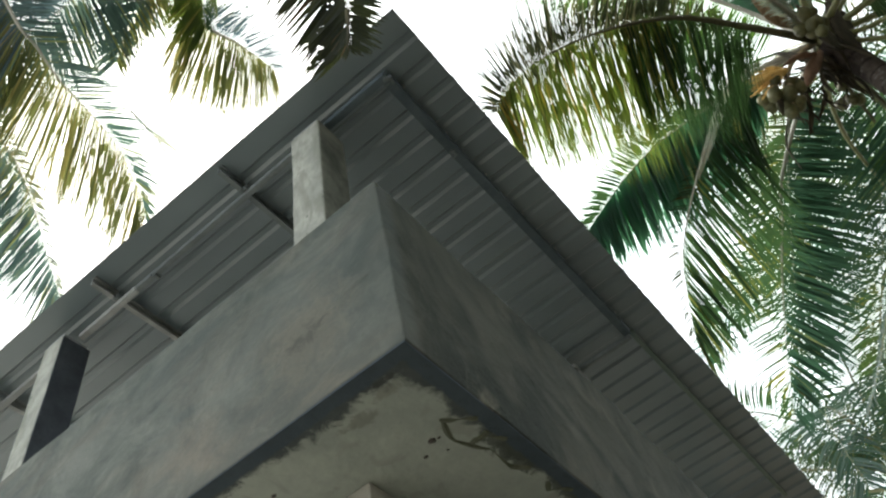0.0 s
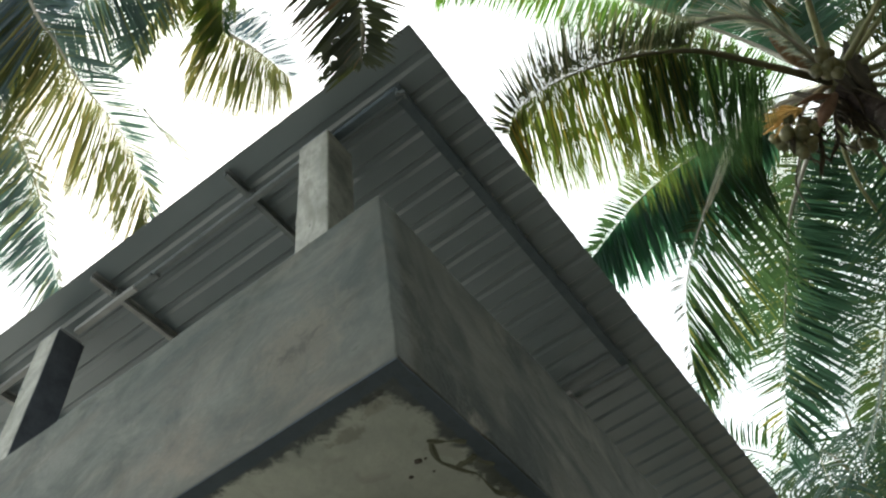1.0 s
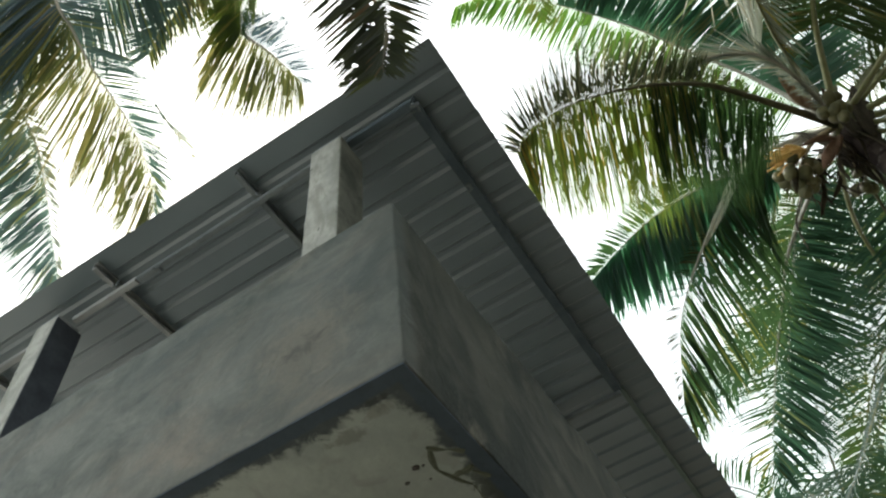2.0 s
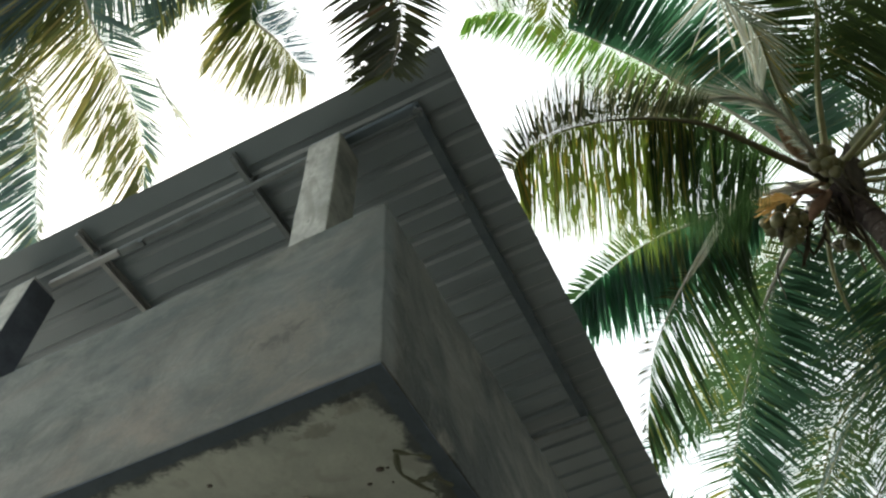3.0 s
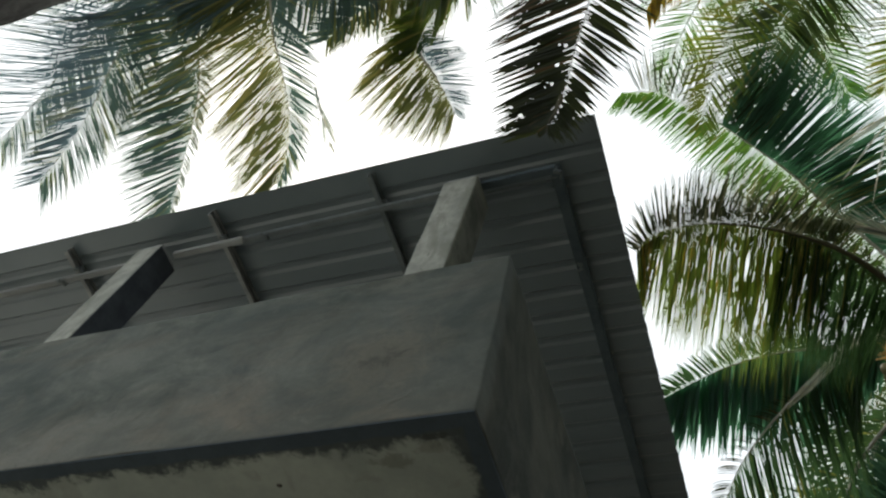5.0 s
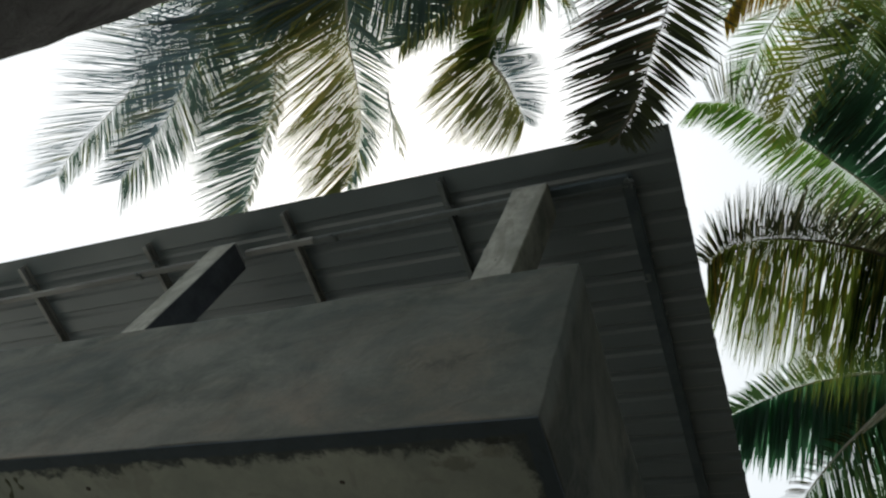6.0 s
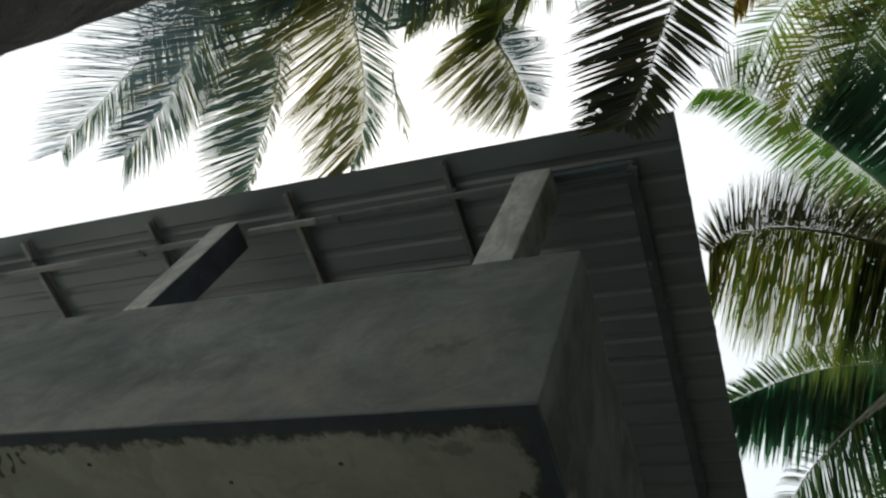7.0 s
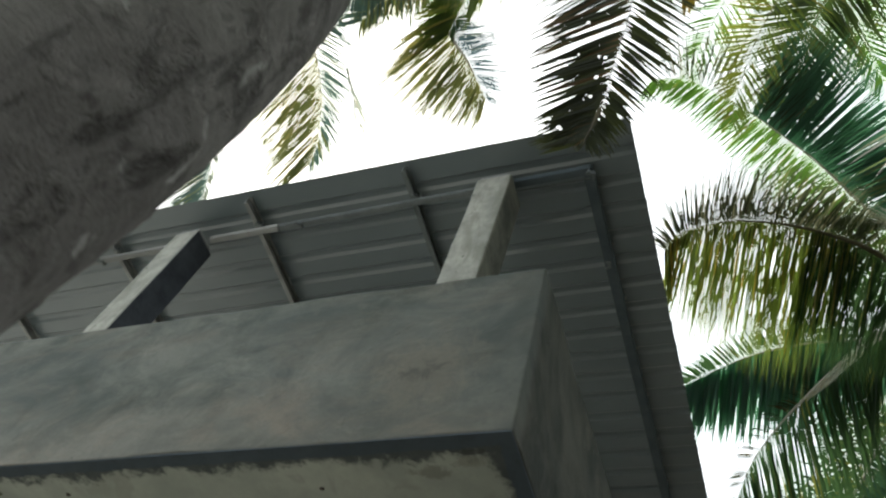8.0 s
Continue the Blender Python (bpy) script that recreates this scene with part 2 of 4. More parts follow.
def bark_material(name, a, b, spots, rings=0.16):
    """Palm bark: ring scars up the stem, pale lichen, dark damp patches."""
    n = Nodes(name)
    x, y, z = n.xyz()
    colour = n.mix(n.ramp(n.noise(7, 7, 0.7, (1, 1, 0.6)), 0.3, 0.7), a, b)
    damp = n.ramp(n.noise(2.4, 5, 0.6), 0.48, 0.66)
    colour = n.mix(n.math("MULTIPLY", damp, 0.7), colour, tuple(0.35 * c for c in a))
    lichen = n.ramp(n.noise(15, 4, 0.6, (1, 1, 0.8), 0.6), 0.63, 0.69)
    colour = n.mix(n.math("MULTIPLY", lichen, spots), colour, (0.42, 0.42, 0.38))
    cracks = n.ramp(n.noise(18, 5, 0.7, (1, 1, 0.22)), 0.55, 0.7)
    colour = n.mix(n.math("MULTIPLY", cracks, 0.5), colour, tuple(0.25 * c for c in a))
    scar = n.ramp(n.math("FRACT", n.math("ADD", n.math("MULTIPLY", z, 1.0 / rings), n.math("MULTIPLY", n.noise(3.0, 3), 0.5))), 0.3, 0.12)
    colour = n.mix(n.math("MULTIPLY", scar, 0.55), colour, tuple(0.22 * c for c in a))
    height = n.math("ADD", n.math("SUBTRACT", n.noise(26, 7, 0.75), n.math("MULTIPLY", scar, 0.7)), n.math("MULTIPLY", cracks, -0.4))
    return n.done(n.surface(colour, 0.92, n.bump(height, 0.9, 0.012), specular=0.2))


def near_bark_material():
    """Old palm bark seen close: mottled brown and grey, cracked, with pale lichen blotches."""
    n = Nodes("dark_lichened_palm_bark")
    colour = n.mix(n.ramp(n.noise(3.5, 7, 0.7, (1, 1, 0.7), 0.8), 0.35, 0.66), (0.13, 0.122, 0.112), (0.28, 0.27, 0.245))
    colour = n.mix(n.math("MULTIPLY", n.ramp(n.noise(11, 6, 0.72, None, 0.8), 0.48, 0.64), 0.65), colour, (0.045, 0.04, 0.036))
    colour = n.mix(n.math("MULTIPLY", n.ramp(n.noise(6, 5, 0.65, (1, 1, 0.6), 0.5), 0.56, 0.7), 0.45), colour, (0.115, 0.125, 0.09))
    for scale, edge in ((7.5, 0.63), (17.0, 0.64)):
        lichen = n.ramp(n.noise(scale, 4, 0.55, (1, 1, 0.8), 0.5), edge, edge + 0.06)
        colour = n.mix(n.math("MULTIPLY", lichen, 0.65), colour, (0.45, 0.45, 0.41))
    cracks = n.ramp(n.noise(22, 6, 0.72, (1, 1, 0.3), 0.4), 0.54, 0.68)
    colour = n.mix(n.math("MULTIPLY", cracks, 0.5), colour, (0.03, 0.027, 0.024))
    height = n.math("SUBTRACT", n.noise(24, 7, 0.78), n.math("MULTIPLY", cracks, 0.6))
    return n.done(n.surface(colour, 0.92, n.bump(height, 1.0, 0.02), specular=0.2))


def leaf_material(name, dark, light, glow, old, share, roughness=0.33, holes=0.0):
    """Waxy leaflet blades that let light through; a share of them is yellowing or dry."""
    n = Nodes(name)
    island = n.add("ShaderNodeNewGeometry").outputs["Random Per Island"]
    piece = n.add("ShaderNodeObjectInfo").outputs["Random"]
    chance = n.math("FRACT", n.math("ADD", island, n.math("MULTIPLY", piece, 7.31)))
    colour = n.mix(chance, dark, light)
    dry = n.ramp(n.math("ADD", chance, n.math("MULTIPLY_ADD", n.noise(1.4, 4), 0.9, -0.45)), 1.0 - share, 1.06 - share)
    colour = n.mix(n.math("MULTIPLY", dry, 0.8), colour, old)
    colour = n.mix(n.math("MULTIPLY", n.ramp(n.noise(9, 4, 0.7), 0.5, 0.75), 0.3), colour, tuple(0.5 * c for c in dark))
    through = n.mix(n.math("MULTIPLY", dry, 0.6), glow, tuple(min(1.0, 1.8 * c) for c in old))
    top = n.surface(colour, roughness, specular=0.45)
    thin = n.add("ShaderNodeBsdfTranslucent", Color=through)
    both = n.add("ShaderNodeMixShader", Fac=0.42)
    n.tree.links.new(top, both.inputs[1])
    n.tree.links.new(thin.outputs[0], both.inputs[2])
    shader = both.outputs[0]
    if holes:
        bitten = n.ramp(n.noise(34, 2, 0.5), holes, holes - 0.02)
        gap = n.add("ShaderNodeMixShader", Fac=bitten)
        n.tree.links.new(shader, gap.inputs[1])
        n.tree.links.new(n.add("ShaderNodeBsdfTransparent").outputs[0], gap.inputs[2])
        shader = gap.outputs[0]
    return n.done(shader)


PLASTER = plaster_material()
SOFFIT = soffit_material()
COLUMN = column_material("pale_honeycombed_concrete", (0.24, 0.25, 0.225), (0.4, 0.4, 0.36))
SHEET = sheet_material()
STEEL = steel_material()
MARK = plain_material("dried_algae", (0.07, 0.08, 0.05), (0.13, 0.135, 0.10), 20, 0.95)
MUD = plain_material("dry_mud", (0.05, 0.045, 0.04), (0.09, 0.08, 0.07), 30, 0.95)
WALL = plain_material("bare_cement_wall", (0.34, 0.33, 0.29), (0.45, 0.43, 0.37), 3, 0.9)
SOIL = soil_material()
BARK_NEAR = near_bark_material()
BARK_FAR = bark_material("brown_ringed_palm_bark", (0.05, 0.038, 0.034), (0.105, 0.083, 0.072), 0.3)
RACHIS = plain_material("pale_leaf_rib", (0.18, 0.19, 0.08), (0.31, 0.3, 0.15), 5, 0.45, 0.2, 0.004)
RACHIS_DARK = plain_material("dark_old_leaf_rib", (0.06, 0.055, 0.03), (0.13, 0.115, 0.06), 5, 0.55, 0.2, 0.004)
RACHIS_DRY = plain_material("grey_dry_leaf_rib", (0.33, 0.31, 0.25), (0.48, 0.45, 0.38), 5, 0.6, 0.2, 0.004)
FIBRE = plain_material("brown_leaf_fibre", (0.035, 0.03, 0.02), (0.085, 0.066, 0.042), 14, 0.95, 0.6, 0.02, (1, 1, 0.25))
SPATHE = plain_material("dry_russet_spathe", (0.12, 0.065, 0.04), (0.24, 0.135, 0.085), 9, 0.7)
FLOWER = plain_material("orange_flower_stalks", (0.62, 0.36, 0.09), (0.8, 0.54, 0.2), 18, 0.8)
NUT = plain_material("green_brown_coconut_husk", (0.07, 0.07, 0.028), (0.2, 0.18, 0.08), 8, 0.55, 0.15, 0.006)
NUT_CAP = plain_material("tan_nut_calyx", (0.28, 0.21, 0.12), (0.42, 0.33, 0.2), 20, 0.8)
LEAF = leaf_material("green_palm_leaflet", (0.025, 0.06, 0.016), (0.055, 0.10, 0.026), (0.22, 0.42, 0.06), (0.28, 0.23, 0.06), 0.10)
# LEAF_DEEP and LEAF_SHADE are darker leaf copies; the grove's shade is in their colour.
LEAF_DEEP = leaf_material("deep_green_palm_leaflet", (0.016, 0.032, 0.013), (0.036, 0.06, 0.022), (0.1, 0.15, 0.035), (0.2, 0.165, 0.05), 0.05)
LEAF_SHADE = leaf_material("shaded_green_palm_leaflet", (0.011, 0.026, 0.014), (0.026, 0.048, 0.022), (0.09, 0.18, 0.055), (0.30, 0.27, 0.05), 0.06)
LEAF_TEAL = leaf_material("teal_green_palm_leaflet", (0.034, 0.085, 0.062), (0.066, 0.13, 0.096), (0.13, 0.33, 0.16), (0.18, 0.18, 0.06), 0.02)
LEAF_DEEPTEAL = leaf_material("deep_teal_palm_leaflet", (0.016, 0.042, 0.03), (0.034, 0.07, 0.048), (0.06, 0.14, 0.075), (0.18, 0.18, 0.06), 0.03)
# LEAF_BLUE and LEAF_MIXED carry sky reflection and haze in their blue.
LEAF_BLUE = leaf_material("haze_blue_leaflet", (0.075, 0.115, 0.15), (0.16, 0.22, 0.27), (0.16, 0.24, 0.24), (0.26, 0.24, 0.08), 0.10)
LEAF_MIXED = leaf_material("blue_and_green_leaflet", (0.05, 0.09, 0.108), (0.14, 0.195, 0.24), (0.18, 0.28, 0.19), (0.32, 0.3, 0.06), 0.14)
LEAF_YELLOW = leaf_material("yellowing_palm_leaflet", (0.035, 0.05, 0.014), (0.08, 0.095, 0.022), (0.42, 0.48, 0.06), (0.30, 0.22, 0.05), 0.22)
LEAF_GOLD = leaf_material("golden_palm_leaflet", (0.09, 0.085, 0.015), (0.2, 0.16, 0.03), (0.5, 0.38, 0.04), (0.42, 0.26, 0.04), 0.35)
LEAF_BRONZE = leaf_material("bronzed_olive_palm_leaflet", (0.03, 0.048, 0.022), (0.075, 0.092, 0.045), (0.34, 0.36, 0.1), (0.38, 0.31, 0.1), 0.22)
LEAF_OLIVE = leaf_material("olive_palm_leaflet", (0.02, 0.034, 0.012), (0.06, 0.08, 0.028), (0.3, 0.4, 0.06), (0.32, 0.26, 0.06), 0.12)
LEAF_DARK = leaf_material("dark_old_palm_leaflet", (0.015, 0.025, 0.012), (0.035, 0.045, 0.02), (0.06, 0.07, 0.02), (0.12, 0.08, 0.03), 0.12, 0.55)
LEAF_TORN = leaf_material("insect_bitten_old_leaflet", (0.015, 0.022, 0.012), (0.04, 0.045, 0.022), (0.06, 0.07, 0.02), (0.12, 0.07, 0.03), 0.15, 0.55, 0.33)
LEAF_TIP = leaf_material("dark_shining_leaflet", (0.02, 0.032, 0.016), (0.07, 0.085, 0.06), (0.07, 0.09, 0.03), (0.3, 0.27, 0.16), 0.25, 0.28)
LEAF_PALE = leaf_material("grey_green_dry_leaflet", (0.2, 0.235, 0.2), (0.46, 0.49, 0.42), (0.34, 0.38, 0.28), (0.36, 0.32, 0.2), 0.25, 0.45)
# Dry leaflets made near white in colour to stand for sunlight on them.
LEAF_GREY = leaf_material("sunlit_dry_palm_leaflet", (0.66, 0.68, 0.6), (0.82, 0.84, 0.76), (0.75, 0.77, 0.66), (0.5, 0.43, 0.27), 0.2, 0.45)


# ---- building helpers ----
def mesh_of(name, bm, material, smooth=False):
    me = bpy.data.meshes.new(name)
    bm.to_mesh(me)
    bm.free()
    me.materials.append(material)
    if smooth:
        me.shade_smooth()
    return me


def under(ob, parent):
    ob.parent = parent
    ob.matrix_parent_inverse = parent.matrix_basis.inverted()
    return ob


def part(name, bm, material, parent, label="", smooth=False):
    """One mesh object under a thing, or under a part."""
    me = bm if isinstance(bm, bpy.types.Mesh) else mesh_of(name, bm, material, smooth)
    return tagged(under(new(name, me), parent), label)


def thing(name, at, label, category, group=""):
    ob = new(name)
    ob.location = at
    ob.matrix_basis = Matrix.Translation(at)
    ob.empty_display_size = 0.2
    return tagged(ob, label, category, group)


def prism(outline, low, high, bevel=0.0, step=0.0, rough=0.0, axis="z"):
    """A solid from an outline; bevelled, cut every step and roughened by hand-work."""
    bm = bmesh.new()
    verts = [bm.verts.new((a, b, low)) for a, b in outline]
    face = bm.faces.new(verts)
    top = bmesh.ops.extrude_face_region(bm, geom=[face])
    bmesh.ops.translate(bm, verts=[v for v in top["geom"] if isinstance(v, bmesh.types.BMVert)], vec=(0, 0, high - low))
    bmesh.ops.recalc_face_normals(bm, faces=bm.faces)
    if bevel:
        bmesh.ops.bevel(bm, geom=list(bm.edges), offset=bevel, segments=2, profile=0.6, affect="EDGES")
    if step:
        for k in range(3):
            values = [v.co[k] for v in bm.verts]
            n = int((max(values) - min(values)) / step)
            for i in range(1, n + 1):
                co, no = [0, 0, 0], [0, 0, 0]
                co[k], no[k] = min(values) + i * (max(values) - min(values)) / (n + 1), 1
                bmesh.ops.bisect_plane(bm, geom=bm.verts[:] + bm.edges[:] + bm.faces[:], plane_co=co, plane_no=no)
        for v in bm.verts:
            v.co += rough * (noise.noise_vector(v.co * 2.3) + 0.45 * noise.noise_vector(v.co * 9.0))
    if axis == "x":
        bmesh.ops.transform(bm, matrix=Matrix(((0, 0, 1, 0), (1, 0, 0, 0), (0, 1, 0, 0), (0, 0, 0, 1))), verts=bm.verts)
    if axis == "y":
        bmesh.ops.transform(bm, matrix=Matrix(((1, 0, 0, 0), (0, 0, 1, 0), (0, 1, 0, 0), (0, 0, 0, 1))), verts=bm.verts)
        bmesh.ops.recalc_face_normals(bm, faces=bm.faces)
    return bm


def rect(a0, a1, b0, b1):
    return [(a0, b0), (a1, b0), (a1, b1), (a0, b1)]


def smooth_line(points, count):
    """A curve through the points (Catmull-Rom), as count + 1 even steps of its parameter."""
    p = [Vector(q) for q in points]
    p = [2 * p[0] - p[1]] + p + [2 * p[-1] - p[-2]]
    made = []
    for i in range(count + 1):
        u = i / count * (len(p) - 3)
        k = min(int(u), len(p) - 4)
        u -= k
        a, b, c, d = p[k:k + 4]
        made.append(0.5 * (2 * b + (c - a) * u + (2 * a - 5 * b + 4 * c - d) * u * u + (3 * b - a - 3 * c + d) * u ** 3))
    return made


def even_line(points, count):
    """The same curve in count steps of equal length."""
    fine = smooth_line(points, 40 * (len(points) - 1))
    run = [0.0]
    for a, b in zip(fine, fine[1:]):
        run.append(run[-1] + (b - a).length)
    made, k = [], 0
    for i in range(count + 1):
        s = run[-1] * i / count
        while k < len(run) - 2 and run[k + 1] < s:
            k += 1
        made.append(fine[k].lerp(fine[k + 1], (s - run[k]) / max(1e-9, run[k + 1] - run[k])))
    return made


def tube(line, radius, sides=8, wobble=0.0, flat=1.0):
    """A closed tube along a line; radius(u) for u from 0 to 1."""
    bm = bmesh.new()
    rings, across = [], None
    for i, p in enumerate(line):
        t = (line[min(i + 1, len(line) - 1)] - line[max(i - 1, 0)]).normalized()
        if across is None:
            across = t.orthogonal().normalized()
        across = (across - across.dot(t) * t).normalized()
        other = t.cross(across)
        r = radius(i / (len(line) - 1))
        ring = []
        for k in range(sides):
            a = 2 * math.pi * k / sides
            way = math.cos(a) * across + flat * math.sin(a) * other
            ring.append(bm.verts.new(p + way * r * (1 + wobble * noise.noise(p * 3.1 + way * 1.7))))
        rings.append(ring)
    for a, b in zip(rings, rings[1:]):
        for k in range(sides):
            bm.faces.new((a[k], a[(k + 1) % sides], b[(k + 1) % sides], b[k]))
    bm.faces.new(rings[0][::-1])
    bm.faces.new(rings[-1])
    return bm


# ---- ground ----
def ground():
    bm = bmesh.new()
    stops = [-2000, -400, -120, -50, -25] + [k * 1.5 for k in range(-12, 13)] + [25, 50, 120, 400, 2000]
    grid = [[bm.verts.new((x, y, 0.05 * noise.noise((x * 0.4, y * 0.4, 0)) * (abs(x) < 30 and abs(y) < 30) - 0.03)) for y in stops] for x in stops]
    for i in range(len(stops) - 1):
        for k in range(len(stops) - 1):
            bm.faces.new((grid[i][k], grid[i + 1][k], grid[i + 1][k + 1], grid[i][k + 1]))
    tagged(new("ground", mesh_of("ground", bm, SOIL, True)), "unseen sandy ground, darkened beside and behind the house to cut bounced light", "ground", kind="structure")


ground()

# ---- the house ----
LEFT, BACK = -5.0, 5.8
SOFFIT_Z, PARAPET_TOP, PARAPET = 3.211, 4.1, 0.12
house = thing("house", (0, 0, 0), "unfinished grey cement house corner with an overhanging upper floor", "house")
parapet = prism([(0, 0), (0, BACK), (-PARAPET, BACK), (-PARAPET, PARAPET), (LEFT, PARAPET), (LEFT, 0)], SOFFIT_Z, PARAPET_TOP, 0.008, 0.12, 0.008)
for v in parapet.verts:
    v.co.z = max(v.co.z, SOFFIT_Z)
part("parapet", parapet, PLASTER, house, "grey cement-rendered parapet with damp patches, side wall darkened for shade")
part("floor_slab", prism(rect(LEFT, -PARAPET, PARAPET, BACK), SOFFIT_Z + 0.004, SOFFIT_Z + 0.13), WALL, house)
part("soffit", prism([(-0.003, 0.003), (-0.003, BACK - 0.003), (LEFT + 0.003, BACK - 0.003), (LEFT + 0.003, 0.003)], SOFFIT_Z - 0.004, SOFFIT_Z + 0.003, 0.0, 0.25, 0.001),
     SOFFIT, house, "pale soffit with black mould creeping from its edge")
part("lower_wall", prism(rect(LEFT + 0.1, -0.47, 0.375, BACK - 0.1), -0.15, SOFFIT_Z - 0.004, 0.006, 0.5, 0.006), WALL, house, "plain cement wall below the overhang")


# Darker copy of the column concrete; shade under the roof is in its colour.
COLUMN_SHADED = column_material("shaded_concrete", (0.09, 0.095, 0.09), (0.15, 0.15, 0.135))


def column(x, y, label, deep=0.2, wide=0.19, material=COLUMN):
    bm = prism(rect(x, x + wide, y, y + deep), SOFFIT_Z + 0.128, 5.47, 0.008, 0.09, 0.005)
    post = part("column", bm, material, house, label)
    part("bearing_plate", prism(rect(x + 0.01, x + wide - 0.01, y + 0.01, y + deep - 0.02), 5.466, 5.508, 0.004), STEEL, post, "rusty steel bearing plate")
    return post


# Sheets over two columns' side faces carry shade in their dark colour.
film = plain_material("shaded_olive_side", (0.04, 0.045, 0.032), (0.15, 0.148, 0.115), 4, 0.9)
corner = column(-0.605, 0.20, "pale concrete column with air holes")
part("shaded_face", prism(rect(-0.4155, -0.4085, 0.203, 0.397), SOFFIT_Z + 0.15, 5.468, 0.003, 0.12, 0.003), film, corner, "olive-stained side face, darkened for its shade")
dark = column(-2.652, 0.20, "pale concrete column with one side coloured dark for shade", deep=0.19, wide=0.166)
part("darkened_face", prism(rect(-2.4865, -2.4795, 0.203, 0.387), SOFFIT_Z + 0.15, 5.468, 0.003, 0.12, 0.003), plain_material("side_shade_film", (0.028, 0.034, 0.042), (0.056, 0.064, 0.074), 6, 0.9), dark, "side face coloured dark for shade")
column(-0.605, 2.80, "concrete column behind the side parapet, coloured dark for shade", material=COLUMN_SHADED)
column(-4.95, 0.20, "concrete column at the far end")
column(-0.605, 5.4, "concrete column at the back")
column(-4.95, 5.4, "concrete column at the back")


def scribble(x, y, turns):
    """A dried algae trail on the soffit."""
    line = [Vector((x + 0.001 * i + dx, y + dy, SOFFIT_Z - 0.005)) for i, (dx, dy) in enumerate(turns)]
    bm = tube(smooth_line(line, 30), lambda u: 0.006 + 0.004 * math.sin(9 * u), 8, 1.2)
    for v in bm.verts:
        v.co.z = SOFFIT_Z - 0.005 + 0.25 * (v.co.z - SOFFIT_Z + 0.005)
    part("algae_trail", bm, MARK, house, "dark dried algae trail")


scribble(-0.137, 0.329, [(0, 0), (0.03, 0.035), (0.06, 0.06), (0.083, 0.088)])
scribble(-0.134, 0.345, [(0, 0), (-0.022, 0.05), (-0.029, 0.094), (0.0, 0.147), (0.035, 0.15), (0.064, 0.14)])
scribble(-0.163, 0.439, [(0, 0), (0.03, 0.08), (0.052, 0.134), (0.048, 0.238), (0.086, 0.305)])
scribble(-0.135, 0.492, [(0, 0), (0.05, 0.01), (0.09, 0.072)])
scribble(-0.075, 0.85, [(0, 0), (-0.02, 0.04), (0.01, 0.07), (0.03, 0.11)])
scribble(-2.22, 0.09, [(0, 0), (-0.02, 0.04), (-0.05, 0.09), (-0.06, 0.12)])
scribble(-2.165, 0.09, [(0, 0), (-0.005, 0.05), (-0.04, 0.1)])
scribble(-2.11, 0.085, [(0, 0), (-0.01, 0.03), (0.0, 0.06)])


def dab(x, y, r):
    bm = bmesh.new()
    bmesh.ops.create_icosphere(bm, subdivisions=2, radius=r)
    for v in bm.verts:
        v.co = Vector((v.co.x * 1.3, v.co.y, v.co.z * 0.5)) * (1 + 0.4 * noise.noise(v.co * 90))
        v.co += Vector((x, y, SOFFIT_Z - 0.004))
    part("mud_dab", bm, MUD, house, "small dark mud dab", True)


dab(-0.213, 0.386, 0.011)
dab(-0.275, 0.431, 0.007)
dab(-0.19, 0.392, 0.005)
dab(-0.205, 0.459, 0.004)
dab(-1.787, 0.162, 0.009)
dab(-1.189, 0.266, 0.007)
dab(-0.717, 0.197, 0.008)


def wire(points, r, label):
    part("wire_stub", tube(smooth_line(points, 12), lambda u: r, 6), STEEL, house, label)


wire([(-2.40, 0.06, 4.08), (-2.40, 0.06, 4.13), (-2.385, 0.06, 4.15), (-2.36, 0.06, 4.135)], 0.004, "bent reinforcing wire")
wire([(-0.075, 0.05, 4.085), (-0.075, 0.05, 4.125), (-0.07, 0.05, 4.13)], 0.005, "short wire stub")

# ---- the roof ----
ROOF_Z, EAVE, EDGE = 5.60, 0.258, 0.055
roof = thing("sheet_roof", (0, 0, 5.5), "flat roof of grey ribbed steel sheets on welded steel tubes", "roof")


def roof_sheet(start, y0, ribs):
    """One trapezoidal sheet: pans 0.17 m apart with raised ribs, running along x."""
    outline = [(start, 0.0)]
    for k in range(ribs):
        m = y0 + 0.085 + 0.17 * k
        outline += [(m - 0.034, 0.0), (m - 0.016, 0.016), (m + 0.016, 0.016), (m + 0.034, 0.0)]
    outline.append((y0 + 0.17 * ribs - 0.0005, 0.0))
    bm = bmesh.new()
    xs = [LEFT - 0.2 + (EAVE - LEFT + 0.2) * i / 30 for i in range(31)]
    lower, upper = [], []
    for x in xs:
        ripple = 0.003 * noise.noise((x * 0.9, 0.3, 0))
        lower.append([bm.verts.new((x + (0.006 * noise.noise((y0, k, 4)) if x == xs[-1] else 0), y, ROOF_Z + z + ripple)) for k, (y, z) in enumerate(outline)])
        upper.append([bm.verts.new((v.co.x, v.co.y, v.co.z + 0.0015)) for v in lower[-1]])
    for i in range(len(xs) - 1):
        for k in range(len(outline) - 1):
            bm.faces.new((lower[i][k], lower[i][k + 1], lower[i + 1][k + 1], lower[i + 1][k]))
            bm.faces.new((upper[i][k], upper[i + 1][k], upper[i + 1][k + 1], upper[i][k + 1]))
    for i in (0, len(xs) - 1):
        for k in range(len(outline) - 1):
            bm.faces.new((lower[i][k], lower[i][k + 1], upper[i][k + 1], upper[i][k]))
    for k in (0, len(outline) - 1):
        for i in range(len(xs) - 1):
            bm.faces.new((lower[i][k], lower[i + 1][k], upper[i + 1][k], upper[i][k]))
